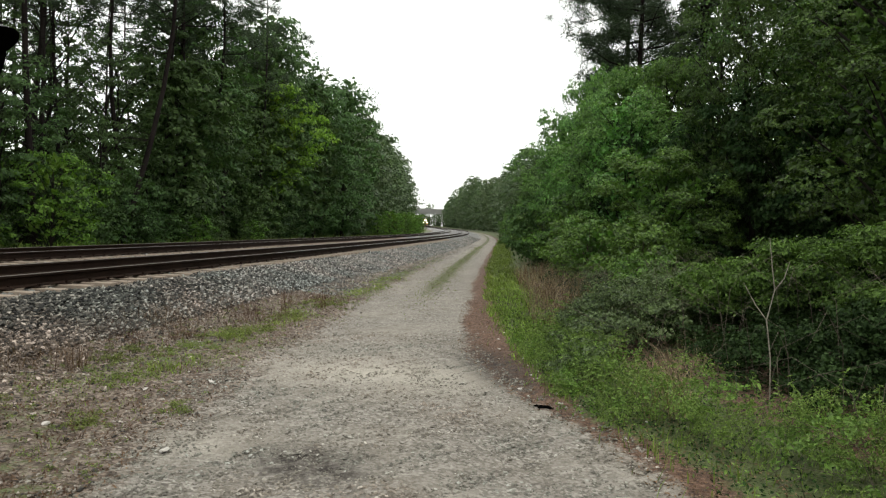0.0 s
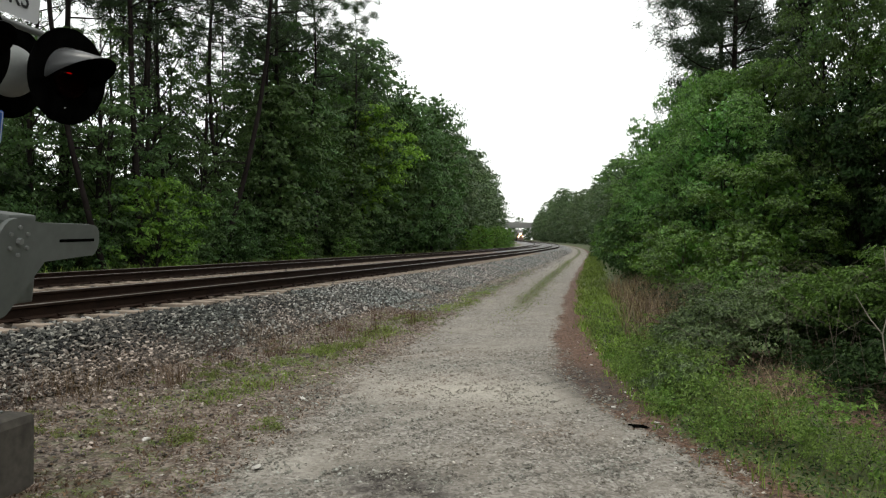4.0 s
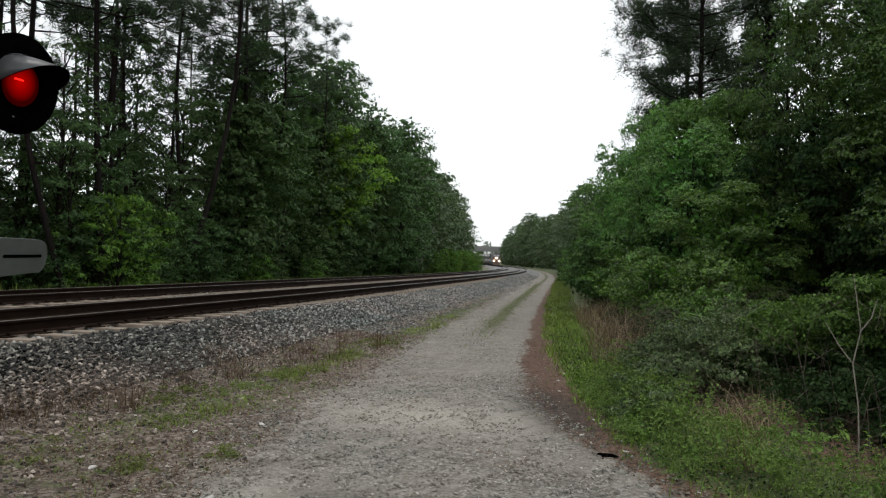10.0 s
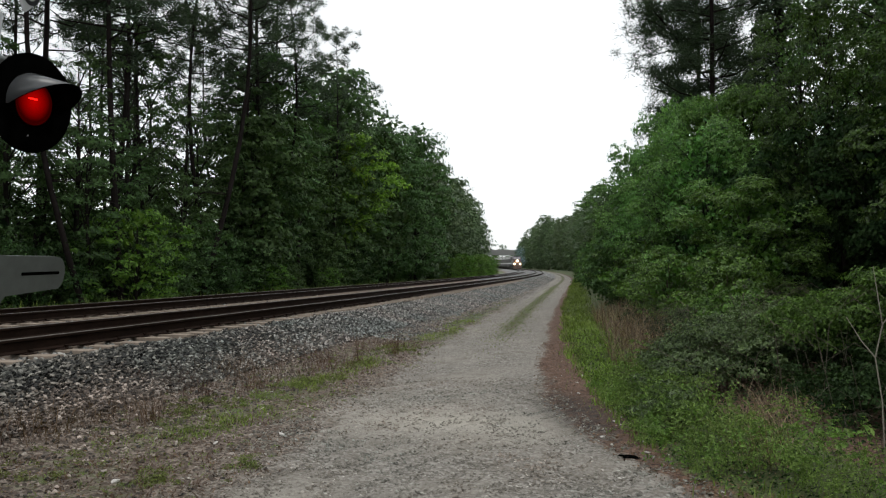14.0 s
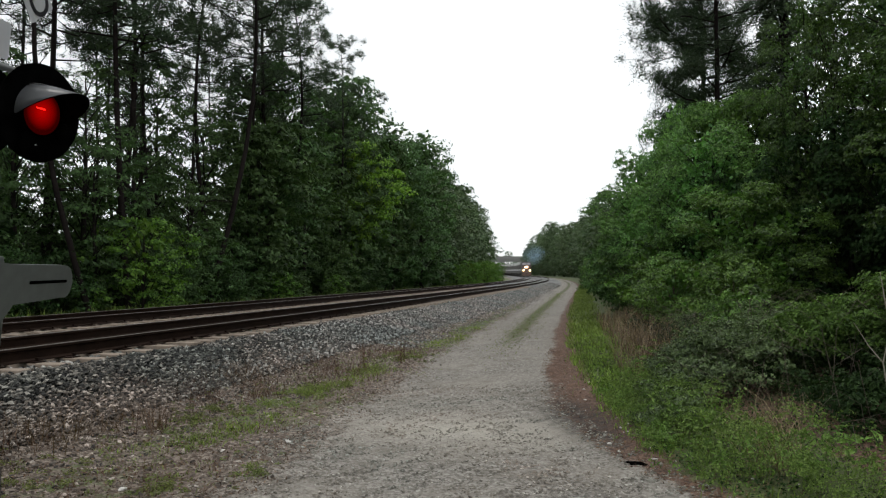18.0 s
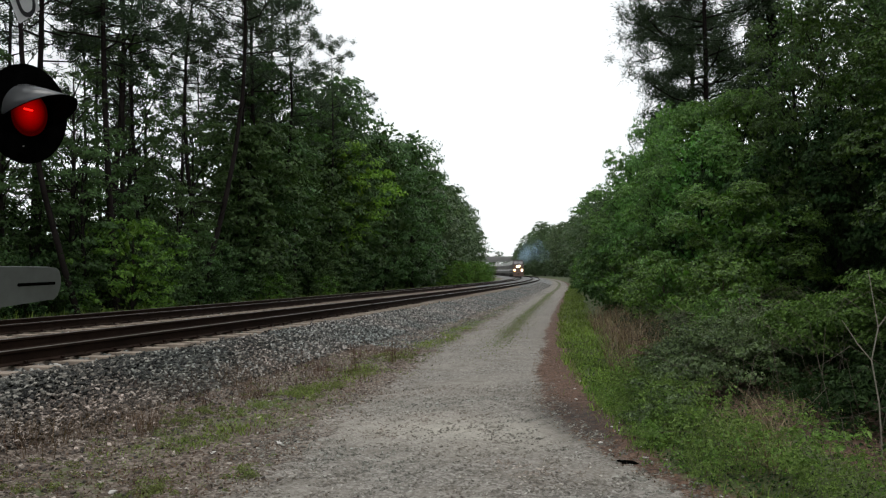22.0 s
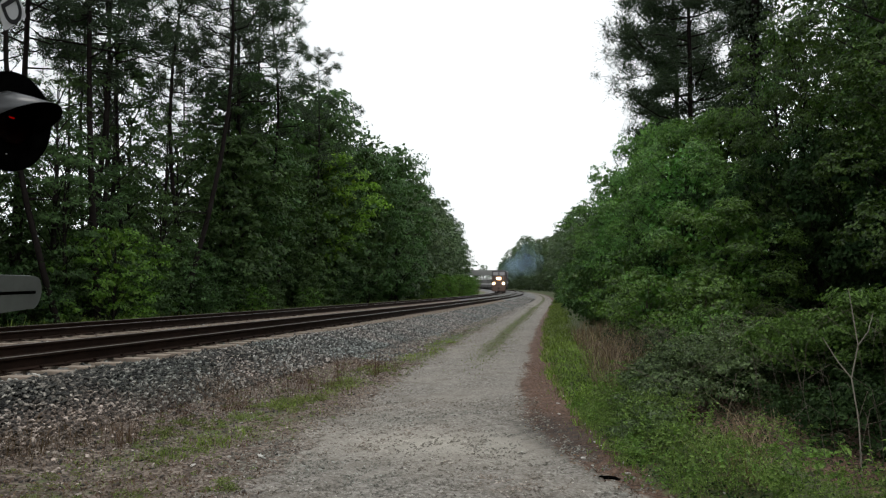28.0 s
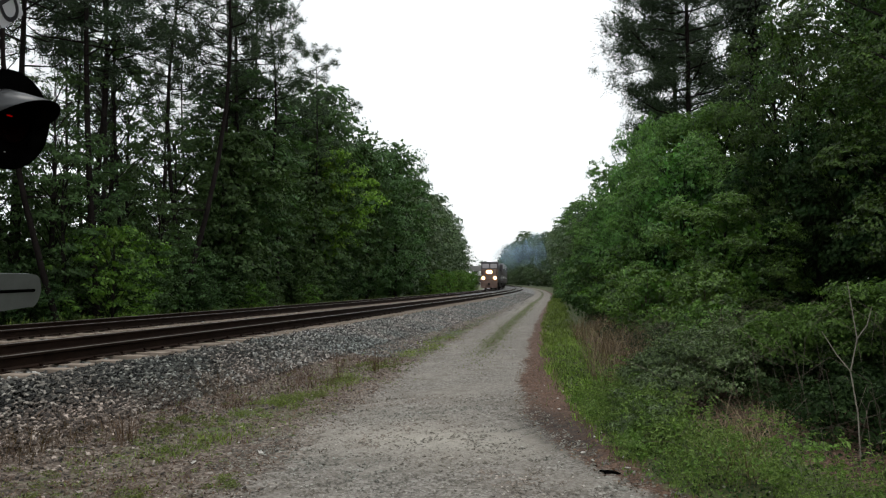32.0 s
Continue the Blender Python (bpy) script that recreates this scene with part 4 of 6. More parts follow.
    blades("dead_grass", x, y, 0.42, M_STRAW, "pale dead grass tuft in the bank", "dry grass", 0.007, 1.1)
    x, y = patch(120, 2.95, 6.9, 0.45)
    blades("dead_grass", x, y, 0.4, M_STRAW, "pale dead grass tuft under the brambles", "dry grass", 0.005, 1.3)
    # far verge beyond the tracks
    y = 5 + 110 * rng.random(9000) ** 1.3
    d = -10.0 - 2.6 * rng.random(len(y))
    blades("trackside_grass", rail_x(y) + d, y, 0.55, M_GRASS, "tall grass between far track and wood", wide=0.03)


M_TUFT = leaf_material("tuft_leaves", (0.058, 0.074, 0.022), (0.24, 0.28, 0.095), 0.3)


def build_tufts():
    """Single green tufts and brown weeds on the left verge."""
    for cx, cy, r, h, m in ((-1.97, 10.25, 0.28, 0.17, 0), (-1.80, 10.6, 0.2, 0.14, 0), (-1.53, 6.15, 0.1, 0.16, 0), (-1.39, 12.45, 0.25, 0.14, 0), (-2.68, 8.9, 0.25, 0.17, 0), (-2.09, 5.75, 0.13, 0.12, 0), (-2.7, 8.17, 0.2, 0.14, 0), (-1.48, 11.1, 0.2, 0.12, 0), (-0.89, 14.7, 0.4, 0.14, 0), (-2.4, 7.3, 0.22, 0.12, 0), (-3.3, 5.9, 0.3, 0.12, 0), (-2.2, 9.2, 0.25, 0.12, 0), (-2.9, 7.75, 0.13, 0.34, 1), (-2.73, 10.9, 0.4, 0.2, 1), (-3.57, 6.95, 0.3, 0.22, 1), (-2.1, 13.0, 0.5, 0.16, 1), (-3.05, 9.6, 0.5, 0.15, 1), (-1.75, 12.0, 0.6, 0.15, 1), (-3.9, 6.3, 0.4, 0.16, 1), (-1.2, 15.5, 0.7, 0.16, 1), (-3.4, 7.8, 0.35, 0.13, 1), (-2.35, 9.9, 0.2, 0.2, 1)):
        q = 1.0 if m else 1.3
        n = int((115 if m else 300) * r / 0.2)
        x, y = cx + np.clip(rng.normal(size=n), -2, 2) * r * 0.6 * q, cy + np.clip(rng.normal(size=n), -2, 2) * r * 0.8 * q
        if m:
            blades("brown_weed", x, y, h * 0.95, M_WEED, "dead reddish-brown weed on the ballast's toe", "weed", 0.005, 1.3)
        else:
            k = int(26 * r / 0.2)
            clump = np.stack([x[:k], y[:k], ground_z(x[:k], y[:k]) + h * 0.3 * rng.random(k), np.full(k, 0.05), np.zeros(k), np.zeros(k)], -1)
            tagged(new("green_tuft", spray_mesh("green_tuft", rng, clump, 7, 7, 0.02, M_TUFT, 0.45, 0.8)), "fresh green tuft growing in gravel", "weed", kind="stuff")
    for cx, cy in ((-1.36, 12.95), (-0.81, 13.9)):
        x, y = patch(16, cx, cy, 0.10)
        blades("tall_weed", x, y, 0.5, M_WEED, "tall dry weed stalk standing in ballast", "weed", 0.008, 0.35)


M_WEEDLEAF = leaf_material("weed_leaves", (0.042, 0.066, 0.018), (0.23, 0.325, 0.092), 0.38)
M_BROADWEED = leaf_material("broad_weed_leaves", (0.045, 0.075, 0.02), (0.2, 0.31, 0.08), 0.4)
M_BRAMBLE = leaf_material("bramble_leaves", (0.022, 0.036, 0.014), (0.14, 0.2, 0.075), 0.2, 0.25, 0.35)
M_BRIAR = leaf_material("briar_leaves", (0.018, 0.038, 0.009), (0.125, 0.225, 0.05), 0.3)


def build_bramble():
    """The tangle on the bank: a low mound of small leaves, arching stems and bare twigs."""
    def mound(x, y):
        """Height of the tangle over the ground."""
        q = x - rail_x(y) - verge_r(y)
        near = smooth(13.0, 9.0, y)
        h = 0.12 + 0.44 * smooth(0.15, 0.85, q) + near * (0.16 * smooth(0.8, 1.5, q) + 0.82 * smooth(1.5, 2.3, q))
        return h * (1 + 0.34 * ripple(x * 1.7 + 3, y * 1.4))

    def bed(n, q0, q1, y0, y1, bias=1.0, push=0.0):
        y = y0 + (y1 - y0) * rng.random(n)
        q = q0 + (q1 - q0) * rng.random(n) ** bias
        q = q + push * smooth(6.0, 4.4, y)
        return rail_x(y) + verge_r(y) + q, y, q

    none = np.zeros

    def dome(cx, cy, wide, high, count, under=0.3):
        """Boughs over the upper shell of a rounded clump, open below."""
        way = rng.normal(size=(count, 3))
        way[:, 2] = np.abs(way[:, 2])
        way = unit(way) * rng.uniform(0.72, 1.08, (count, 1))
        p = np.array((cx, cy, 0.0)) + way * (wide, wide, high * (1 - under))
        z = ground_z(p[:, 0], p[:, 1]) + under * high
        return np.column_stack([p[:, 0], p[:, 1], p[:, 2] + z, rng.uniform(0.1, 0.24, count), way[:, 0], way[:, 1]])

    # two kinds of clump: grey-green brambles, and taller briars over the dark hollow
    clumps = np.concatenate([dome(*c) for c in ((3.05, 9.0, 0.62, 0.78, 46), (2.62, 8.5, 0.36, 0.5, 22), (3.75, 9.3, 0.6, 0.86, 44), (3.45, 8.5, 0.45, 0.7, 26), (4.3, 10.2, 0.7, 0.8, 40), (4.9, 9.4, 0.7, 0.95, 40), (2.3, 7.6, 0.3, 0.3, 14), (4.2, 11.4, 0.5, 0.6, 22), (5.2, 11.0, 0.8, 0.8, 36), (4.7, 13.2, 0.5, 0.5, 18), (5.1, 15.5, 0.6, 0.55, 22))])
    briars = np.concatenate([dome(*c) for c in ((4.5, 7.5, 0.7, 1.25, 70, 0.5), (4.1, 8.2, 0.5, 1.0, 44, 0.5), (4.9, 6.5, 0.75, 1.4, 80, 0.5), (5.7, 7.6, 0.8, 1.3, 50, 0.45), (5.4, 4.9, 0.8, 1.3, 44, 0.45), (6.2, 3.2, 0.9, 1.4, 44, 0.45))])
    # fill of the hollow: its shade is put into the dark leaf colour
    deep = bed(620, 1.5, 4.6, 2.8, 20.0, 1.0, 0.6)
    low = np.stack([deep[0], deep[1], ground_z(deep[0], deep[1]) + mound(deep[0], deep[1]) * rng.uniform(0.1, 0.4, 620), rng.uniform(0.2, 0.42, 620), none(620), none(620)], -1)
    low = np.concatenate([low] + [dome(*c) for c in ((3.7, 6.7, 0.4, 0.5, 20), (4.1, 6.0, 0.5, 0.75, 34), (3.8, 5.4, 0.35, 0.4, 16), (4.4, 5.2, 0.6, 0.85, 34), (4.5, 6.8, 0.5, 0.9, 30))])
    tagged(new("bramble_undergrowth", spray_mesh("bramble_undergrowth", rng, low, 16, 8, 0.05, M_SHADELEAF, 0.6, 0.7)), "undergrowth inside the tangle, shade put into its leaf colour", "undergrowth", kind="stuff")
    tagged(new("bramble_tangle", spray_mesh("bramble_tangle", rng, clumps, 22, 9, 0.04, M_BRAMBLE, 0.55, 0.6)), "grey-green bramble clumps below the young trees", "undergrowth", kind="stuff")
    tagged(new("briar_tangle", spray_mesh("briar_tangle", rng, briars, 18, 9, 0.052, M_BRIAR, 0.5, 0.5)), "greener briars arching over a dark hollow", "undergrowth", kind="stuff")
    # fresh weeds along the foot of the bank, in uneven clumps
    x, y, q = bed(250, -0.12, 0.6, 3.2, 10.5, 1.0, 0.6)
    keep = rng.random(len(x)) < np.clip(1.3 - 0.8 * q - 0.05 * (y - 4) + 1.1 * ripple(x * 3.3, y * 2.7), 0.02, 1)
    x, y, q = x[keep], y[keep], q[keep]
    h = (0.04 + 0.22 * smooth(0.0, 0.5, q)) * rng.uniform(0.2, 1.7, len(x))
    x2, y2, q2 = bed(40, 0.3, 2.0, 2.6, 5.3)
    x, y, q = np.concatenate([x, x2]), np.concatenate([y, y2]), np.concatenate([q, q2])
    h = np.concatenate([h, rng.uniform(0.02, 0.25, len(x2))])
    boughs = np.stack([x, y, ground_z(x, y) + h, rng.uniform(0.09, 0.25, len(x)), none(len(x)), none(len(x))], -1)
    large = rng.random(len(boughs)) < 0.4
    tagged(new("weed_bank", spray_mesh("weed_bank", rng, boughs[~large], 20, 11, 0.024, M_WEEDLEAF, 0.42, 0.95, cover=2.0)), "fresh green weeds on the low bank", "undergrowth", kind="stuff")
    boughs[:, 2] += 0.04
    tagged(new("broad_weeds", spray_mesh("broad_weeds", rng, boughs[large], 10, 9, 0.036, M_BROADWEED, 0.5, 0.8)), "lush broad-leaved weeds on the low bank", "undergrowth", kind="stuff")
    # taller single weeds: a stem with leaves in turn up its length
    x, y, q = bed(170, 0.05, 0.7, 3.2, 9.5, 1.2, 0.8)
    lines, at, out = [], [], []
    for px, py in zip(x, y):
        tall, a = rng.uniform(0.22, 0.5), rng.random() * 6.28
        p0 = np.array((px, py, float(ground_z(px, py))))
        p1 = p0 + (0.12 * tall * math.cos(a), 0.12 * tall * math.sin(a), 0.6 * tall)
        p2 = p0 + (0.3 * tall * math.cos(a), 0.3 * tall * math.sin(a), tall)
        lines.append([(p0, 0.003), (p1, 0.0025), (p2, 0.001)])
        for k in range(16):
            t = 0.2 + 0.8 * k / 15
            base = p0 + (p1 - p0) * t / 0.6 if t < 0.6 else p1 + (p2 - p1) * (t - 0.6) / 0.4
            b = 2.4 * k + a
            far = 0.05 * (1.2 - t)
            at.append(base + (far * math.cos(b), far * math.sin(b), 0.0))
            out.append((0.6 * math.cos(b), 0.6 * math.sin(b), 1.0))
    v, f = leaves(np.array(at), np.array(out) + 0.25 * rng.normal(size=(len(out), 3)), 0.052, 0.02, rng)
    tagged(new("tall_weed_leaves", mesh_from("tall_weed_leaves", v, f, M_WEEDLEAF)), "narrow leaves of tall weeds on the bank", "undergrowth", kind="stuff")
    tagged(new("tall_weed_stems", mesh_from("tall_weed_stems", *tubes(lines, 4), M_WEEDLEAF, False)), "thin green stems of tall weeds on the bank", "undergrowth", kind="stuff")
    # the carpet beneath
    x, y, q = bed(46000, -0.1, 4.6, -3.0, 17.0)
    open_floor = (q > 0.35) & (q < 1.6) & (y > 8.5)
    keep = ~open_floor | (rng.random(len(x)) < 0.25)
    x, y, q = x[keep], y[keep], q[keep]
    z = ground_z(x, y) + 0.01 + (0.06 + 0.14 * mound(x, y) * smooth(0.4, 1.2, q)) * rng.random(len(x))
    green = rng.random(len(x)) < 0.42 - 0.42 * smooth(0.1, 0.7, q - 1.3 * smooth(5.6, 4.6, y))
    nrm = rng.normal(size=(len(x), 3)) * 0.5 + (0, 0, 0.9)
    # the lower leaves take the shade-darkened colour
    for k, mat, name, label in ((green, M_WEEDLEAF, "weed_carpet", "low green weeds carpeting the bank"), (~green, M_SHADELEAF, "bramble_carpet", "low leaves beneath the brambles, darkened in colour for shade")):
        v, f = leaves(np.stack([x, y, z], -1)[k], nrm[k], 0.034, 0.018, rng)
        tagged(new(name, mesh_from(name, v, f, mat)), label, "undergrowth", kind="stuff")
    lines = []
    for _ in range(230):
        yy = 3.6 + 12 * rng.random()
        dd = verge_r(yy) + 0.3 + 2.3 * rng.random() ** 1.3
        p0 = np.array((rail_x(yy) + dd, yy, 0.0))
        p0[2] = ground_z(p0[0], p0[1])
        a, h = rng.random() * 6.28, min(1.1, float(mound(p0[0], yy)) * rng.uniform(0.8, 1.4))
        p1 = p0 + (0.15 * math.cos(a), 0.15 * math.sin(a), h * 0.75)
        p2 = p0 + (0.55 * math.cos(a), 0.55 * math.sin(a), h)
        p3 = p0 + (0.95 * math.cos(a), 0.95 * math.sin(a), h * 0.78)
        lines.append([(p0, 0.0024), (p1, 0.002), (p2, 0.0016), (p3, 0.0008)])
    tagged(new("bramble_stems", mesh_from("bramble_stems", *tubes(lines, 4), M_TWIG, False)), "thin arching stems through the bramble tangle", "undergrowth", kind="stuff")
    sap = new("dead_sapling")
    sap.matrix_basis = pose(3.2, 5.57, 0.25)
    stem = [((0.01, -0.01, -0.1), 0.012), ((0.0, 0.0, 0.35), 0.011), ((-0.04, 0.01, 0.66), 0.010), ((0.01, 0.0, 0.9), 0.009), ((-0.02, 0.0, 1.1), 0.007), ((-0.04, 0.02, 1.32), 0.004)]
    pale = plain("pale_dead_wood", (0.22, 0.2, 0.165), 0.9, 0, 20, 0.3)
    part("stem", mesh_from("stem", *tubes([[(p, 0.5 * r) for p, r in stem]], 6), pale, False), pale, sap)
    for pts in ([((-0.04, 0.01, 0.66), 0.005), ((-0.12, 0.05, 0.78), 0.004), ((-0.2, 0.1, 0.95), 0.002)], [((0.01, 0, 0.9), 0.005), ((0.07, -0.03, 1.0), 0.004), ((0.1, -0.05, 1.14), 0.002)]):
        part("twig", mesh_from("twig", *tubes([pts], 5), pale, False), pale, sap)
    tagged(sap, "bare pale dead sapling standing in brambles", "sapling")


def build_leaf_litter():
    """Dead leaves, pine straw and seedlings over the stony verge and the dirt edge."""
    y = 3.4 + 13 * rng.random(9000) ** 1.6
    d = np.where(rng.random(len(y)) < 0.6, 2.0 + (road_l(y) - 1.9) * rng.random(len(y)), road_r(y) - 0.25 + (verge_r(y) - road_r(y) + 0.7) * rng.random(len(y)))
    x = rail_x(y) + d
    nrm = rng.normal(size=(len(x), 3)) * 0.35 + (0, 0, 1)
    v, f = leaves(np.stack([x, y, ground_z(x, y) + 0.012], -1), nrm, 0.03, 0.013, rng)
    tagged(new("leaf_litter", mesh_from("leaf_litter", v, f, M_DEADLEAF)), "dead brown leaves and straw on the verges", "leaf litter", kind="stuff")
    x, y, d = spread(420, 2.3, 4.9, 3.8, 18, 1.5)
    keep = (d < road_l(y) + 0.05) & (rng.random(len(x)) < 0.35 + 0.5 * (ripple(x * 2, y * 1.5) > 0))
    x, y = x[keep], y[keep]
    k = len(x)
    clump = np.stack([x, y, ground_z(x, y) + 0.012, rng.uniform(0.02, 0.06, k), np.zeros(k), np.zeros(k)], -1)
    tagged(new("seedlings", spray_mesh("seedlings", rng, clump, 6, 5, 0.017, M_TUFT, 0.5, 0.6)), "small green seedlings scattered on the stony verge", "weeds", kind="stuff")


M_DEADLEAF = leaf_material("dead_leaves", (0.03, 0.018, 0.011), (0.26, 0.17, 0.105), 0.1)


def build_litter():
    for k, (x, y, s) in enumerate(((-2.37, 5.67, 0.07), (-1.99, 6.87, 0.055), (-1.48, 7.22, 0.065), (-1.65, 6.17, 0.05), (1.75, 6.52, 0.06), (1.5, 7.12, 0.05), (1.9, 7.68, 0.05), (1.77, 7.82, 0.04), (2.06, 11.1, 0.06), (1.82, 6.9, 0.04), (1.72, 9.6, 0.05), (1.86, 10.4, 0.05), (-1.35, 5.0, 0.07))):
        bm = bmesh.new()
        bmesh.ops.create_icosphere(bm, subdivisions=2, radius=0.52 * s, matrix=Matrix.Diagonal((1, 0.7, 0.4, 1)))
        for v in bm.verts:
            v.co += 0.3 * s * noise.noise_vector(v.co * 22 + Vector((k * 3, 0, 0)))
        me = bpy.data.meshes.new("white_stone")
        bm.to_mesh(me)
        bm.free()
        me.materials.append(M_CHALK)
        ob = new("white_stone", me)
        ob.matrix_basis = pose(x, y, float(ground_z(x, y)) + 0.16 * s, 0, 0, 47 * k)
        tagged(ob, "chalky white stone lying on the verge", "stone", "white stones on the verges")
    bm = bmesh.new()
    bmesh.ops.create_icosphere(bm, subdivisions=3, radius=0.085, matrix=Matrix.Diagonal((1.0, 0.35, 0.12, 1)))
    for v in bm.verts:
        v.co += 0.03 * noise.noise_vector(v.co * 18)
    me = bpy.data.meshes.new("rag")
    bm.to_mesh(me)
    bm.free()
    me.materials.append(M_BLACK)
    ob = new("rag", me)
    ob.matrix_basis = pose(1.56, 6.38, float(ground_z(1.56, 6.38)) + 0.01, 0, 0, -20)
    tagged(ob, "crumpled black rag on the road's edge", "litter")


M_CHALK = plain("chalk_white", (0.48, 0.46, 0.43), 0.85, 0, 25, 0.2)


def matt_black():
    n = Nodes("black_paint")
    d = n.add("BsdfDiffuse", Color=n.ramp(n.noise(9, 4), (0.35, (0.001, 0.001, 0.001)), (0.75, (0.004, 0.004, 0.004))))
    n.tree.links.new(d.outputs[0], n.out.inputs["Surface"])
    return n.mat


M_BLACK = matt_black()
build_stones()
x = rng.random(40)
y = 5.5 + 9 * rng.random(40) ** 1.3
d = road_r(y) + 0.1 + 0.55 * x
stones("stone_chips", rail_x(y) + d, y, rng.uniform(0.005, 0.016, 40), 0.5, M_CHALK, "white stone chips along the dirt edge", "stones")
build_grass()
build_tufts()
build_bramble()
build_leaf_litter()
build_litter()

# ---- level-crossing signal ----
M_GALV = plain("galvanised_metal", (0.20, 0.21, 0.205), 0.55, 0.35, 18, 0.18, 0.05)
M_CASTGREY = plain("grey_mechanism_paint", (0.105, 0.115, 0.108), 0.6, 0.1, 14, 0.22, 0.08)
M_DARKSTEEL = plain("dark_steel", (0.035, 0.035, 0.035), 0.6, 0.3, 20, 0.3)
M_CONCRETE = plain("stained_concrete", (0.06, 0.054, 0.046), 0.95, 0, 14, 0.75, 0.9)
M_SIGN = plain("white_sign_sheeting", (0.52, 0.53, 0.545), 0.5, 0, 8, 0.06, 0.02)
M_LETTER = plain("black_letters", (0.012, 0.012, 0.014), 0.6, 0, 20, 0.2, 0.02)
M_BLUE = plain("blue_sign", (0.02, 0.10, 0.42), 0.5, 0, 12, 0.1, 0.02)
M_PALEBLUE = plain("pale_print", (0.07, 0.17, 0.50), 0.6, 0, 12, 0.1, 0.02)
# grey lifted above black to add the sky's gleam on the hood
M_VISOR = plain("satin_visor", (0.06, 0.063, 0.066), 0.26, 0.0, 12, 0.2, 0.0, 0.6)
M_STRIPE = plain("red_stripe", (0.45, 0.03, 0.03), 0.5, 0, 12, 0.1, 0.02)


def glow(name, colour, strength):
    n = Nodes(name)
    e = n.add("Emission", Color=colour, Strength=strength)
    n.tree.links.new(e.outputs[0], n.out.inputs["Surface"])
    return n.mat


def red_glass():
    n = Nodes("red_lens")
    t = n.add("BsdfTransparent", Color=(0.75, 0.02, 0.015))
    g = n.add("BsdfGlossy", Color=(0.9, 0.85, 0.85), Roughness=0.12)
    m = n.add("MixShader", Fac=0.004)
    n.tree.links.new(t.outputs[0], m.inputs[1])
    n.tree.links.new(g.outputs[0], m.inputs[2])
    n.tree.links.new(m.outputs[0], n.out.inputs["Surface"])
    return n.mat


M_REDLENS = red_glass()


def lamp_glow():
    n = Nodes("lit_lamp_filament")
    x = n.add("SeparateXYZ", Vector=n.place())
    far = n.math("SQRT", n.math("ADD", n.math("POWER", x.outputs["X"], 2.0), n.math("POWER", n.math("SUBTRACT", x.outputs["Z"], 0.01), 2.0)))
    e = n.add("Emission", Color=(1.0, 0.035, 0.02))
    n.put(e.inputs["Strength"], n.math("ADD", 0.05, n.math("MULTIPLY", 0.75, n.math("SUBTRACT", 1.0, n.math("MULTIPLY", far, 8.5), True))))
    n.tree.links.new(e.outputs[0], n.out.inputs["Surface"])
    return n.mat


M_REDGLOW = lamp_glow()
M_GLINTBAR = glow("fading_filament", (1.0, 0.04, 0.02), 0.3)
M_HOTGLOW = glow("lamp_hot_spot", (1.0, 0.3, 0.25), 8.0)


def written(text, size, x, z, y, parent, name="lettering"):
    """Words as a mesh that faces local -y, centred at x, z."""
    cu = bpy.data.curves.new("words", "FONT")
    cu.body, cu.size, cu.align_x, cu.align_y, cu.extrude, cu.offset = text, size, "CENTER", "CENTER", 0.001, size * 0.012
    tmp = bpy.data.objects.new("words", cu)
    me = bpy.data.meshes.new_from_object(tmp)
    bpy.data.objects.remove(tmp)
    me.transform(Matrix.Translation((x, y, z)) @ Matrix.Rotation(radians(90), 4, "X"))
    me.materials.clear()
    me.materials.append(M_LETTER)
    return part(name, me, M_LETTER, parent)


def outline_plate(bm, pts, y0, y1):
    """A flat plate with the outline pts (x, z) between y0 and y1."""
    front = [bm.verts.new((x, y0, z)) for x, z in pts]
    face = bm.faces.new(front)
    r = bmesh.ops.extrude_face_region(bm, geom=[face])
    bmesh.ops.translate(bm, verts=[v for v in r["geom"] if isinstance(v, bmesh.types.BMVert)], vec=(0, y1 - y0, 0))
    bmesh.ops.recalc_face_normals(bm, faces=bm.faces[:])


def rounded(x0, x1, z0, z1, r, n=5):
    pts = []
    for cx, cz, a0 in ((x1 - r, z1 - r, 0), (x0 + r, z1 - r, 90), (x0 + r, z0 + r, 180), (x1 - r, z0 + r, 270)):
        for k in range(n + 1):
            a = radians(a0 + 90 * k / n)
            pts.append((cx + r * math.cos(a), cz + r * math.sin(a)))
    return pts


ROTORS = []


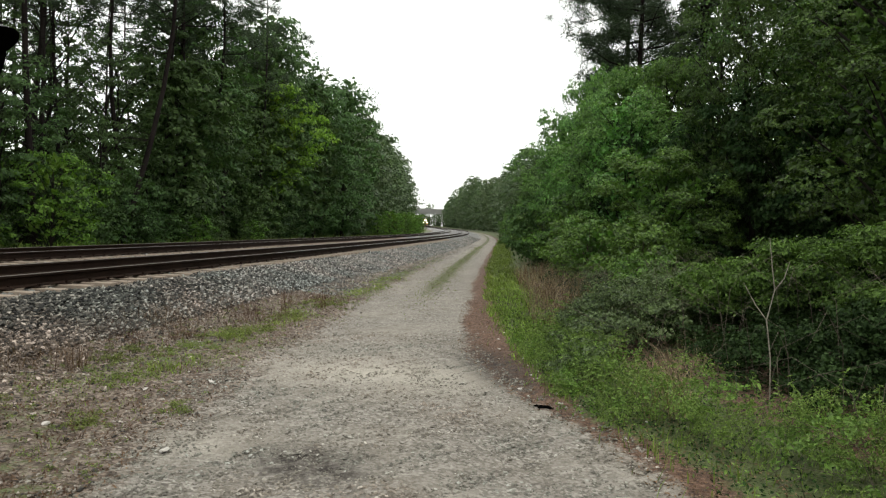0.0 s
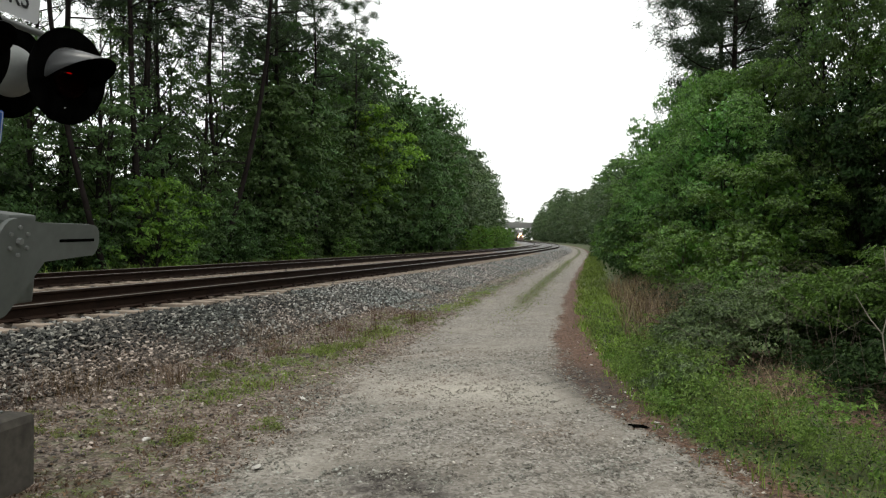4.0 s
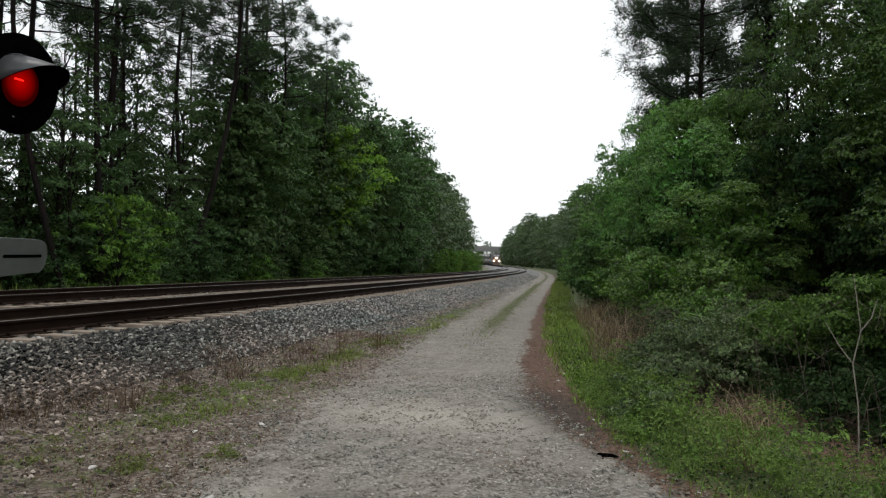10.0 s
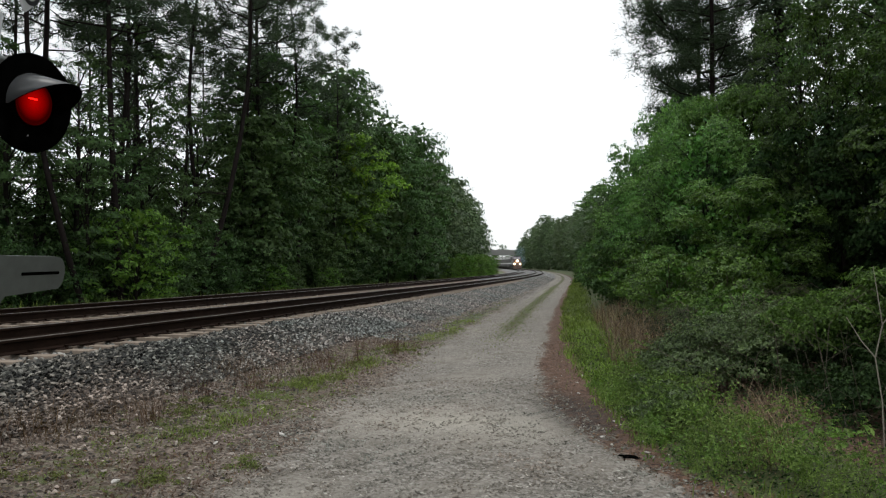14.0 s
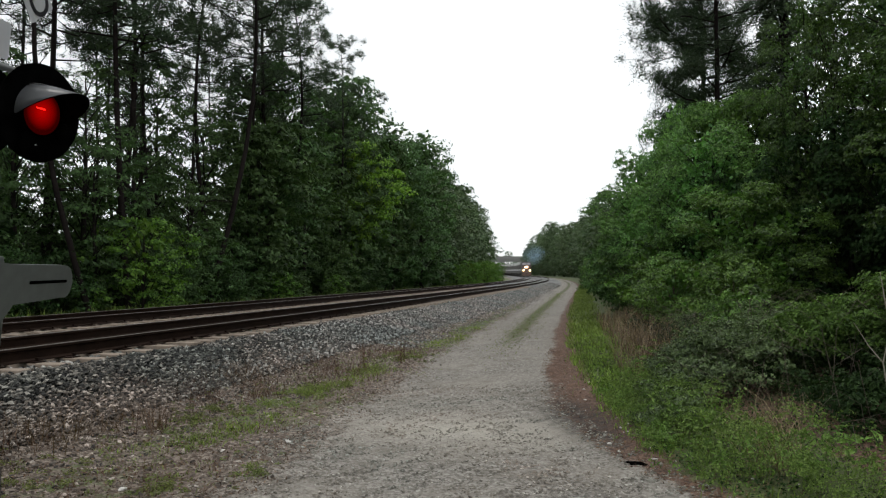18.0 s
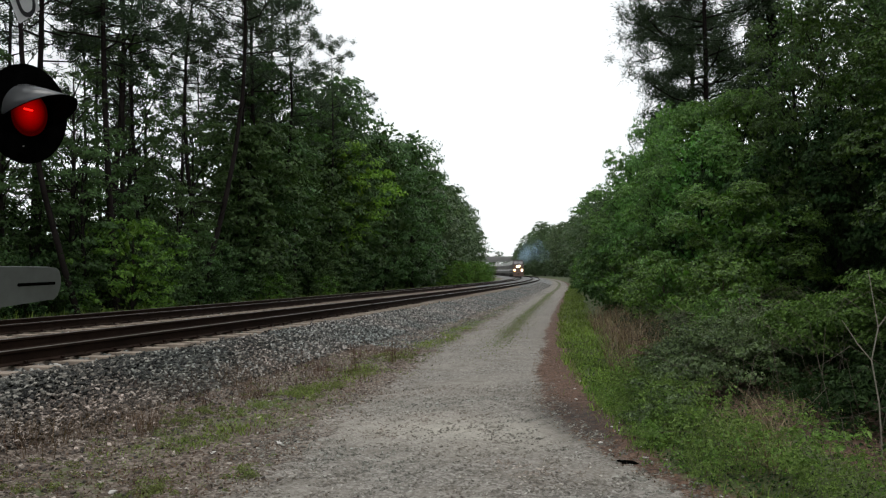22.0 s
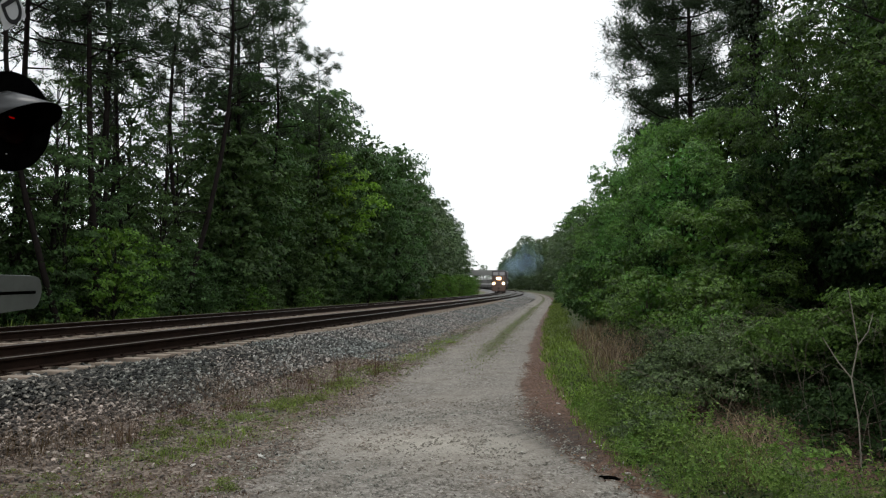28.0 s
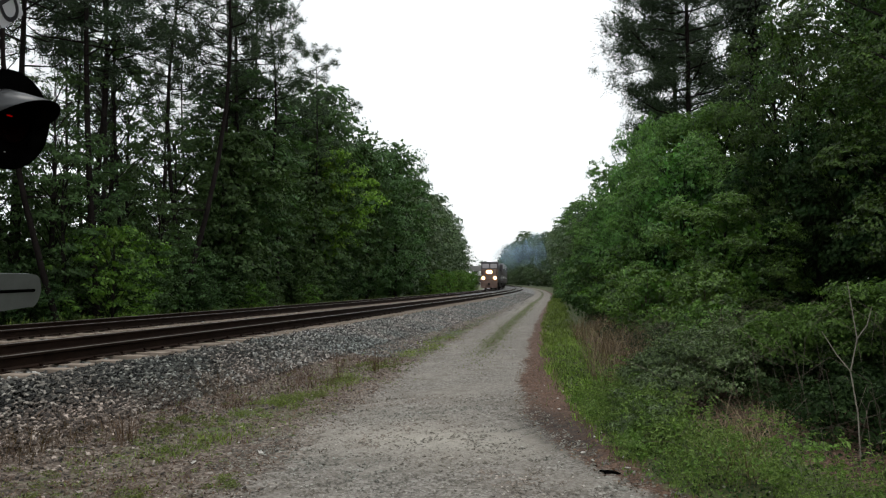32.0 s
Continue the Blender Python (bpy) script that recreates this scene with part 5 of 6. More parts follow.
def signal_lamp(parent, x, z, y, facing):
    """A flashing light: black backing disc, hood, red lens, and an added two-faced disc that turns to blink. facing: -1
    to local -y, 1 to +y.
    """
    lamp = new("signal_light")
    lamp.parent = parent
    lamp.matrix_basis = pose(x, y, z, 0, 0, -12 if facing < 0 else 168)
    bm = bmesh.new()
    rod(bm, (0, 0.006, 0), (0, 0.0, 0), 0.305, 0.305, 48)
    part("backing_disc", bm, M_BLACK, lamp)
    # lamp housing behind the disc
    bm = bmesh.new()
    bmesh.ops.create_uvsphere(bm, u_segments=24, v_segments=14, radius=0.17, matrix=Matrix.Translation((0, 0.02, 0)) @ Matrix.Diagonal((1, 0.85, 1, 1)))
    bmesh.ops.bisect_plane(bm, geom=bm.verts[:] + bm.edges[:] + bm.faces[:], plane_co=(0, 0.012, 0), plane_no=(0, 1, 0), clear_inner=True)
    for f in bm.faces:
        f.smooth = True
    part("housing", bm, M_GALV, lamp, "rounded light grey lamp housing")
    # hood: a tunnel round the upper part of the lens, longest at the top
    bm = bmesh.new()
    rows = []
    for t in np.linspace(-100, 100, 33):
        a = radians(90 - t)
        deep = 0.31 * max(0.0, math.cos(radians(t * 0.88))) + 0.012
        for r in (0.185, 0.178):
            rows.append((bm.verts.new((r * math.cos(a), 0.0, r * math.sin(a))), bm.verts.new((1.03 * r * math.cos(a), -deep, 1.03 * r * math.sin(a) - 0.2 * deep))))
    for k in range(0, len(rows) - 2, 2):
        (a0, b0), (c0, d0), (a1, b1), (c1, d1) = rows[k : k + 4]
        bm.faces.new((a0, b0, b1, a1))
        bm.faces.new((c0, c1, d1, d0)).material_index = 1
        bm.faces.new((b0, d0, d1, b1)).material_index = 1
    for f in bm.faces:
        f.smooth = True
    hood = part("hood", bm, M_VISOR, lamp, "satin hood over the lens, outer grey raised for sky gleam, black within")
    hood.data.materials.append(M_BLACK)
    # the screw's glint is put in as white colour
    bm = bmesh.new()
    rod(bm, (-0.01, 0.0, -0.2), (-0.01, -0.008, -0.2), 0.004, 0.003, 10)
    part("disc_screw", bm, M_SIGN, lamp, "screw head coloured white for its glint")
    # lens ring and lens
    bm = bmesh.new()
    rod(bm, (0, 0.0, 0), (0, -0.03, 0), 0.15, 0.144, 40, False)
    part("lens_ring", bm, M_BLACK, lamp)
    bm = bmesh.new()
    bmesh.ops.create_uvsphere(bm, u_segments=32, v_segments=16, radius=0.14, matrix=Matrix.Translation((0, -0.02, 0)) @ Matrix.Diagonal((1, 0.3, 1, 1)))
    bmesh.ops.bisect_plane(bm, geom=bm.verts[:] + bm.edges[:] + bm.faces[:], plane_co=(0, -0.02, 0), plane_no=(0, 1, 0), clear_outer=True)
    for f in bm.faces:
        f.smooth = True
    lens = part("lens", bm, M_REDLENS, lamp, "round red lens")
    lens.visible_shadow = False
    # the lamp drum, added to imitate blinking: a bright half and a black half, set flat before the disc
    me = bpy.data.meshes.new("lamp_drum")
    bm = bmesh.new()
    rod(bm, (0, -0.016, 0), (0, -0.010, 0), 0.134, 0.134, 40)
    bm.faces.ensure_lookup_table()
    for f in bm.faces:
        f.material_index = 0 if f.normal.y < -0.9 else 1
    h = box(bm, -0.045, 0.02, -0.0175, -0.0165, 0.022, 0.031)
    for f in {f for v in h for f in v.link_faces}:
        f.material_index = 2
    # glowing bar on the black back stands in for the unlit lens's glint
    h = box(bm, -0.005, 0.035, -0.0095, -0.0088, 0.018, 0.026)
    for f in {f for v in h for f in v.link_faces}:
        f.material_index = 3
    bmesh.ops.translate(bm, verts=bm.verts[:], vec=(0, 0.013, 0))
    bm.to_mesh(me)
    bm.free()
    for m in (M_REDGLOW, M_BLACK, M_HOTGLOW, M_GLINTBAR):
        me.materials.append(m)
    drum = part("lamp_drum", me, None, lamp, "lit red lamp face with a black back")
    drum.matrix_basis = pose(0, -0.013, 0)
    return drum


def build_signal():
    ob = new("crossing_signal")
    a = 12.3
    # local x: along the tracks, away from the eye; local -y: towards the road
    lean = pose(0, 0, 0.45, 6.4, -1.2, 0) @ pose(0, 0, -0.45)
    ob.matrix_basis = pose(-3.01 - 0.11 * math.sin(radians(a)), 4.476 - 0.11 * math.cos(radians(a)), 0.0, 0, 0, 94 - a) @ lean
    bm = bmesh.new()
    rod(bm, (0, 0, 0.46), (0, 0, 4.5), 0.052, 0.052, 24)
    rod(bm, (0, 0, 4.5), (0, 0, 4.56), 0.06, 0.03, 24)
    for f in bm.faces:
        f.smooth = len(f.verts) == 4
    part("mast", bm, M_MAST, ob, "round galvanised mast")
    bm = bmesh.new()
    box(bm, -0.5, 0.30, -0.36, 0.45, -0.15, 0.455, 0.06)
    part("foundation", bm, M_CONCRETE, ob, "weathered concrete block").matrix_basis = lean.inverted()
    bm = bmesh.new()
    box(bm, -0.2, 0.2, -0.2, 0.2, 0.46, 0.485, 0.006)
    part("base_plate", bm, M_GALV, ob)
    for bx in (-0.16, 0.16):
        for by in (-0.16, 0.16):
            bm = bmesh.new()
            rod(bm, (bx, by, 0.48), (bx, by, 0.55), 0.014, 0.014, 8)
            rod(bm, (bx, by, 0.487), (bx, by, 0.51), 0.028, 0.028, 6)
            part("anchor_bolt", bm, M_DARKSTEEL, ob)
    bm = bmesh.new()
    rod(bm, (0, 0, 0.485), (0, 0, 1.15), 0.085, 0.075, 20)
    part("mast_sleeve", bm, M_DARKSTEEL, ob, "dark steel sleeve round the mast's foot")
    bm = bmesh.new()
    box(bm, -0.16, 0.10, -0.22, -0.08, 0.52, 0.80, 0.03)
    jb = part("junction_box", bm, M_CASTGREY, ob, "grey cast junction box")
    bm = bmesh.new()
    box(bm, -0.17, 0.11, -0.23, -0.075, 0.80, 0.825, 0.012)
    part("lid", bm, M_DARKSTEEL, jb)
    for sx in (-0.06, 0.06):
        bm = bmesh.new()
        rod(bm, (sx, -0.225, 0.5), (sx, -0.225, 0.64), 0.008, 0.008, 8)
        part("strap", bm, M_GALV, jb)
    # mechanism
    bm = bmesh.new()
    box(bm, 0.07, 0.36, -0.21, 0.22, 1.15, 1.66, 0.02)
    mech = part("gate_mechanism", bm, M_CASTGREY, ob, "grey cast gate-motor housing")
    bm = bmesh.new()
    box(bm, 0.05, 0.29, -0.23, 0.24, 1.66, 1.71, 0.015)
    part("cover", bm, M_CASTGREY, mech)
    for z in (1.40, 1.46, 1.52):
        bm = bmesh.new()
        box(bm, 0.05, 0.12, -0.235, -0.2, z, z + 0.03, 0.004)
        part("cooling_rib", bm, M_DARKSTEEL, mech)
    bm = bmesh.new()
    rod(bm, (0.0, -0.2, 1.57), (0.0, -0.32, 1.57), 0.05, 0.05, 18)
    part("shaft", bm, M_DARKSTEEL, mech)
    bm = bmesh.new()
    rod(bm, (-0.12, -0.06, 1.40), (0.12, -0.06, 1.40), 0.018, 0.018, 8)
    part("mast_clamp", bm, M_GALV, ob)
    bm = bmesh.new()
    rod(bm, (-0.1, -0.075, 1.685), (0.1, -0.075, 1.685), 0.02, 0.02, 8)
    part("mast_clamp", bm, M_GALV, ob)
    # counterweight arms, one each side of the housing
    for y0 in (-0.33, 0.30):
        pts = [(-0.62, 1.12), (-0.10, 1.10), (-0.02, 1.13), (0.12, 1.27), (0.27, 1.43), (0.70, 1.452)]
        pts += [(0.735 + 0.075 * math.cos(radians(t)), 1.555 + 0.105 * math.sin(radians(t))) for t in range(-80, 90, 20)]
        pts += [(0.70, 1.665), (0.24, 1.672), (0.10, 1.69)]
        pts += [(0.0 + 0.14 * math.cos(radians(t)), 1.565 + 0.135 * math.sin(radians(t))) for t in range(75, 181, 15)]
        pts += [(-0.145, 1.37)] + [(-0.205 + 0.06 * math.cos(radians(t)), 1.36 - 0.065 * math.sin(radians(t))) for t in (20, 45, 70, 90)] + [(-0.62, 1.30)]
        bm = bmesh.new()
        outline_plate(bm, pts, y0, y0 + 0.03)
        arm = part("counterweight_arm", bm, M_CASTGREY, ob, "grey steel counterweight arm with a slot")
        bm = bmesh.new()
        outline_plate(bm, rounded(0.39, 0.75, 1.549, 1.569, 0.009), y0 - 0.002, y0 - 0.0005)
        part("slot", bm, M_BLACK, arm)
        for k in range(6):
            t = radians(60 * k + 30)
            bm = bmesh.new()
            rod(bm, (0.02 + 0.082 * math.cos(t), y0 - 0.014, 1.565 + 0.082 * math.sin(t)), (0.02 + 0.082 * math.cos(t), y0 + 0.002, 1.565 + 0.082 * math.sin(t)), 0.012, 0.012, 6)
            part("bolt", bm, M_GALV, arm)
        bm = bmesh.new()
        rod(bm, (0.02, y0 - 0.025, 1.565), (0.02, y0 + 0.002, 1.565), 0.02, 0.02, 6)
        part("bolt", bm, M_GALV, arm)
    # lowered gate arm, which runs off past the eye
    gate = new("gate_arm")
    gate.parent = ob
    for k in range(14):
        bm = bmesh.new()
        box(bm, -0.62 - 0.45 * (k + 1), -0.62 - 0.45 * k, -0.38, -0.28, 1.22, 1.31, 0.004)
        part("gate_section", bm, M_SIGN if k % 2 else M_STRIPE, gate)
    bm = bmesh.new()
    box(bm, -0.75, -0.22, -0.40, -0.26, 1.315, 1.34, 0.003)
    part("gate_clamp", bm, M_GALV, gate)
    # crossarm and lights
    bm = bmesh.new()
    rod(bm, (-0.42, 0, 2.86), (0.48, 0, 2.86), 0.022, 0.022, 12)
    rod(bm, (-0.06, 0, 2.86), (0.06, 0, 2.86), 0.034, 0.034, 12)
    for sx in (-0.42, 0.48):
        rod(bm, (sx, 0, 2.87), (sx, 0, 2.66), 0.022, 0.022, 12)
        rod(bm, (sx, -0.12, 2.66), (sx, 0.12, 2.66), 0.03, 0.03, 12)
    part("crossarm", bm, M_GALV, ob, "bent galvanised crossarm pipe")
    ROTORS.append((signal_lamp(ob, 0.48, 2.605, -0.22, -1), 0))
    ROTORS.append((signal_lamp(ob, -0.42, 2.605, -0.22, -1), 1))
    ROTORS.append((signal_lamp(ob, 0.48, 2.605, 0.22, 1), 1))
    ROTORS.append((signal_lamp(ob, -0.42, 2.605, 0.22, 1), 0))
    # track-count sign
    bm = bmesh.new()
    outline_plate(bm, rounded(-0.43, 0.31, 2.885, 3.105, 0.02), -0.10, -0.096)
    sign = part("track_count_sign", bm, M_SIGN, ob, "white sign that counts the tracks")
    bm = bmesh.new()
    outline_plate(bm, rounded(-0.23, 0.05, 3.103, 3.415, 0.02), -0.10, -0.096)
    part("sign_panel", bm, M_SIGN, sign)
    for bx, bz in ((-0.06, 2.915), (-0.06, 3.385)):
        bm = bmesh.new()
        rod(bm, (bx, -0.096, bz), (bx, -0.112, bz), 0.013, 0.011, 8)
        part("sign_bolt", bm, M_DARKSTEEL, sign)
    written("TRACKS", 0.156, -0.075, 3.0, -0.102, sign)
    written("2", 0.27, -0.09, 3.24, -0.102, sign)
    # crossbuck
    for turn, text in ((-50, ("RAIL", "ROAD")), (50, ("CROSSING",))):
        blade = new("crossbuck_blade")
        blade.parent = ob
        blade.matrix_basis = pose(0.03, -0.075 if turn > 0 else -0.085, 3.905, 0, -turn, 0)
        bm = bmesh.new()
        outline_plate(bm, rounded(-0.87, 0.87, -0.115, 0.115, 0.015), -0.004, 0.0)
        part("board", bm, M_SIGN, blade)
        for k, word in enumerate(text):
            written(word, 0.235, 0.545 * (2 * k - 1) if len(text) > 1 else 0, 0, -0.006, blade)
    # small blue notice, its print too small to read
    bm = bmesh.new()
    outline_plate(bm, rounded(-0.19, 0.13, 2.12, 2.32, 0.02), -0.068, -0.064)
    note = part("notice", bm, M_BLUE, ob, "small blue notice with unreadable pale print")
    bm = bmesh.new()
    for x0, x1, z0, z1 in ((-0.182, 0.122, 2.306, 2.312), (-0.182, 0.122, 2.128, 2.134), (-0.182, -0.177, 2.134, 2.306), (0.117, 0.122, 2.134, 2.306)):
        box(bm, x0, x1, -0.0705, -0.0685, z0, z1)
    part("border", bm, M_SIGN, note, "thin white border")
    for k, w in enumerate((0.1, 0.13, 0.13, 0.08)):
        bm = bmesh.new()
        box(bm, -0.03 - w, -0.03 + w, -0.0705, -0.0685, 2.275 - 0.042 * k, 2.288 - 0.042 * k)
        part("print_bar", bm, M_PALEBLUE, note)
    bm = bmesh.new()
    for z in (1.0, 1.75, 2.0):
        rod(bm, (0.055, 0.03, z), (0.05, 0.04, z + 0.25), 0.009, 0.009, 6)
    rod(bm, (0.1, 0.1, 0.5), (0.06, 0.03, 1.15), 0.012, 0.012, 8)
    part("cable", bm, M_DARKSTEEL, ob)
    tagged(ob, "grey level-crossing signal with flashing red lights and lowered gate", "crossing signal")


build_signal()

# ---- bridge over the line, far along the bend ----
M_DECK = plain("pale_bridge_concrete", (0.25, 0.25, 0.24), 0.85, 0, 1.5, 0.2)


def build_bridge():
    ob = new("road_bridge")
    ob.matrix_basis = pose(rail_x(430.0), 430, 0, 0, 0, -4)
    z = float(rise(430.0))
    for name, y0, y1, z0, z1 in (("deck", -5, 5, 8.6, 9.4), ("girder", -4.6, -4.0, 7.4, 8.6), ("girder", 4.0, 4.6, 7.4, 8.6), ("parapet", -5.2, -4.9, 9.4, 10.3), ("parapet", 4.9, 5.2, 9.4, 10.3)):
        bm = bmesh.new()
        box(bm, -70, 70, y0, y1, z + z0, z + z1, 0.03)
        part(name, bm, M_DECK, ob)
    for x in (-27, -16, 14, 26):
        bm = bmesh.new()
        box(bm, x - 0.6, x + 0.6, -4, 4, -1, z + 7.4, 0.05)
        part("pier", bm, M_DECK, ob)
    tagged(ob, "pale concrete road bridge across the railway", "bridge")


build_bridge()

def build_lorry():
    """A red lorry that drives over the bridge. Local x is ahead."""
    red = plain("red_lorry_paint", (0.45, 0.05, 0.05), 0.5, 0, 3, 0.2)
    black = plain("lorry_tyre", (0.02, 0.02, 0.02), 0.8, 0, 5, 0.2)
    ob = new("lorry")
    bm = bmesh.new()
    box(bm, -4.2, 1.7, -1.2, 1.2, 0.9, 2.6, 0.08)
    part("body", bm, red, ob)
    bm = bmesh.new()
    box(bm, 1.85, 3.6, -1.15, 1.15, 0.6, 2.5, 0.2)
    cab = part("cab", bm, red, ob)
    bm = bmesh.new()
    box(bm, 3.58, 3.62, -1.0, 1.0, 1.6, 2.3, 0.01)
    part("windscreen", bm, plain("lorry_glass", (0.05, 0.06, 0.07), 0.1), cab)
    for x in (-3.2, 2.6):
        for y in (-1.05, 1.05):
            bm = bmesh.new()
            rod(bm, (x, y - 0.14, 0.5), (x, y + 0.14, 0.5), 0.5, 0.5, 18)
            part("wheel", bm, black, ob)
    return tagged(ob, "red lorry driving over the road bridge", "lorry")


LORRY = build_lorry()

# ---- the train ----
M_LOCODARK = plain("dark_blue_paint", (0.06, 0.055, 0.06), 0.45, 0, 3, 0.25, 0.05)
M_LOCONOSE = plain("dusty_orange_paint", (0.16, 0.105, 0.085), 0.5, 0, 3, 0.3, 0.05)
# pale base colour stands in for what the panes reflect
M_GLASSY = plain("cab_glass", (0.42, 0.40, 0.42), 0.12, 0, 3, 0.1, 0.0)
M_CARPALE = plain("pale_wagon_paint", (0.55, 0.55, 0.54), 0.6, 0, 2, 0.2, 0.1)
M_CARDARK = plain("dark_wagon_paint", (0.09, 0.085, 0.082), 0.7, 0, 2, 0.3, 0.1)
M_BOGIE = plain("dirty_bogie", (0.03, 0.027, 0.024), 0.8, 0.2, 5, 0.3)
# the headlights' orange bloom, put in as a glowing surface
M_HALO = glow("warm_reflector", (1.0, 0.46, 0.15), 2.2)
M_BEAM = glow("headlamp", (1.0, 0.80, 0.52), 40.0)


def bogie(parent, y, axles):
    b = new("bogie")
    b.parent = parent
    b.matrix_basis = pose(0, y, 0)
    bm = bmesh.new()
    for sx in (-1.02, 1.02):
        box(bm, sx - 0.09, sx + 0.09, -0.9 * axles, 0.9 * axles, 0.42, 0.80, 0.05)
    box(bm, -1.0, 1.0, -0.3, 0.3, 0.45, 0.75, 0.04)
    part("bogie_frame", bm, M_BOGIE, b)
    for k in range(axles):
        bm = bmesh.new()
        yy = (k - (axles - 1) / 2) * 1.75
        for sx in (-0.76, 0.76):
            rod(bm, (sx - 0.06, yy, 0.5), (sx + 0.06, yy, 0.5), 0.5, 0.5, 24)
        rod(bm, (-0.9, yy, 0.5), (0.9, yy, 0.5), 0.09, 0.09, 10)
        part("wheelset", bm, M_BOGIE, b)


def build_loco():
    """A wide-nosed diesel. Local -y is ahead; z = 0 is the rail's top; the origin is at its middle."""
    ob = new("diesel_locomotive")
    f = -10.8
    bm = bmesh.new()
    box(bm, -1.5, 1.5, f + 0.3, 10.8, 1.15, 1.5, 0.03)
    box(bm, -1.2, 1.2, -3.2, 3.2, 0.45, 1.15, 0.12)
    part("underframe", bm, M_BOGIE, ob)
    bm = bmesh.new()
    box(bm, -1.42, 1.42, f + 2.0, f + 4.8, 1.5, 4.55, 0.14)
    cab = part("cab", bm, M_LOCODARK, ob)
    bm = bmesh.new()
    box(bm, -1.05, 1.05, f + 0.75, f + 2.05, 1.5, 3.35, 0.12)
    for v in bm.verts:
        if v.co.z > 2.8 and v.co.y < f + 1.2:
            v.co.y += 0.35
    part("nose", bm, M_LOCONOSE, ob, "dusty brown-orange nose")
    bm = bmesh.new()
    box(bm, -1.4, 1.4, f + 1.965, f + 2.01, 1.55, 3.3, 0.03)
    part("cab_front", bm, M_LOCONOSE, cab)
    for x0, x1 in ((-1.2, -0.1), (0.1, 1.2)):
        bm = bmesh.new()
        box(bm, x0, x1, f + 1.96, f + 2.02, 3.48, 4.2, 0.05)
        part("windscreen", bm, M_GLASSY, cab, "windscreen, its reflection put into a pale colour")
    for sx in (-1.425, 1.425):
        bm = bmesh.new()
        box(bm, sx - 0.015, sx + 0.015, f + 2.6, f + 4.2, 3.2, 4.1, 0.03)
        part("side_window", bm, M_GLASSY, cab)
    bm = bmesh.new()
    box(bm, -0.95, 0.95, f + 4.8, 10.2, 1.5, 4.4, 0.12)
    part("hood", bm, M_LOCODARK, ob)
    bm = bmesh.new()
    box(bm, -1.45, 1.45, 6.5, 10.0, 3.3, 4.55, 0.15)
    part("radiator", bm, M_LOCODARK, ob)
    bm = bmesh.new()
    box(bm, -0.35, 0.35, -0.6, 0.6, 4.4, 4.66, 0.04)
    part("exhaust", bm, M_BOGIE, ob)
    bm = bmesh.new()
    box(bm, -1.45, 1.45, f, f + 0.9, 1.15, 1.5, 0.03)
    box(bm, -1.35, 1.35, f - 0.05, f + 0.1, 0.25, 1.2, 0.05)
    part("pilot", bm, M_LOCONOSE, ob, "orange-brown pilot plate")
    bm = bmesh.new()
    box(bm, -0.18, 0.18, f - 0.55, f, 0.75, 1.05, 0.05)
    part("coupler", bm, M_BOGIE, ob)
    for sx in (-1.35, 1.35):
        bm = bmesh.new()
        for y in np.arange(f + 0.2, 10.5, 1.6):
            rod(bm, (sx, y, 1.5), (sx, y, 2.5), 0.02, 0.02, 6)
        rod(bm, (sx, f + 0.2, 2.5), (sx, 10.4, 2.5), 0.02, 0.02, 6)
        part("handrail", bm, M_GALV, ob)
    for name, pts in (("headlight", ((-0.2, f + 0.76, 2.85, 0.19), (0.2, f + 0.76, 2.85, 0.19))), ("ditch_light", ((-0.95, f - 0.04, 1.85, 0.17),)), ("ditch_light", ((0.95, f - 0.04, 1.85, 0.17),))):
        bm = bmesh.new()
        for x, y, z, r in pts:
            rod(bm, (x, y + 0.25, z), (x, y - 0.02, z), r + 0.18, r + 0.18, 16)
        lamp = part(name, bm, M_BOGIE, ob)
        # added glowing disc behind each bulb imitates its halo
        bm = bmesh.new()
        for x, y, z, r in pts:
            rod(bm, (x, y - 0.021, z), (x, y - 0.028, z), r + 0.16, r + 0.16, 16)
        part("reflector", bm, M_HALO, lamp, "warm glowing disc put in for the lamp's halo")
        bm = bmesh.new()
        for x, y, z, r in pts:
            rod(bm, (x, y - 0.03, z), (x, y - 0.05, z), r, r, 16)
        part("bulb", bm, M_BEAM, lamp, "blazing warm-white lamp")
    bogie(ob, -7.2, 3)
    bogie(ob, 7.2, 3)
    return tagged(ob, "dark diesel locomotive with an orange nose and blazing headlights", "locomotive")


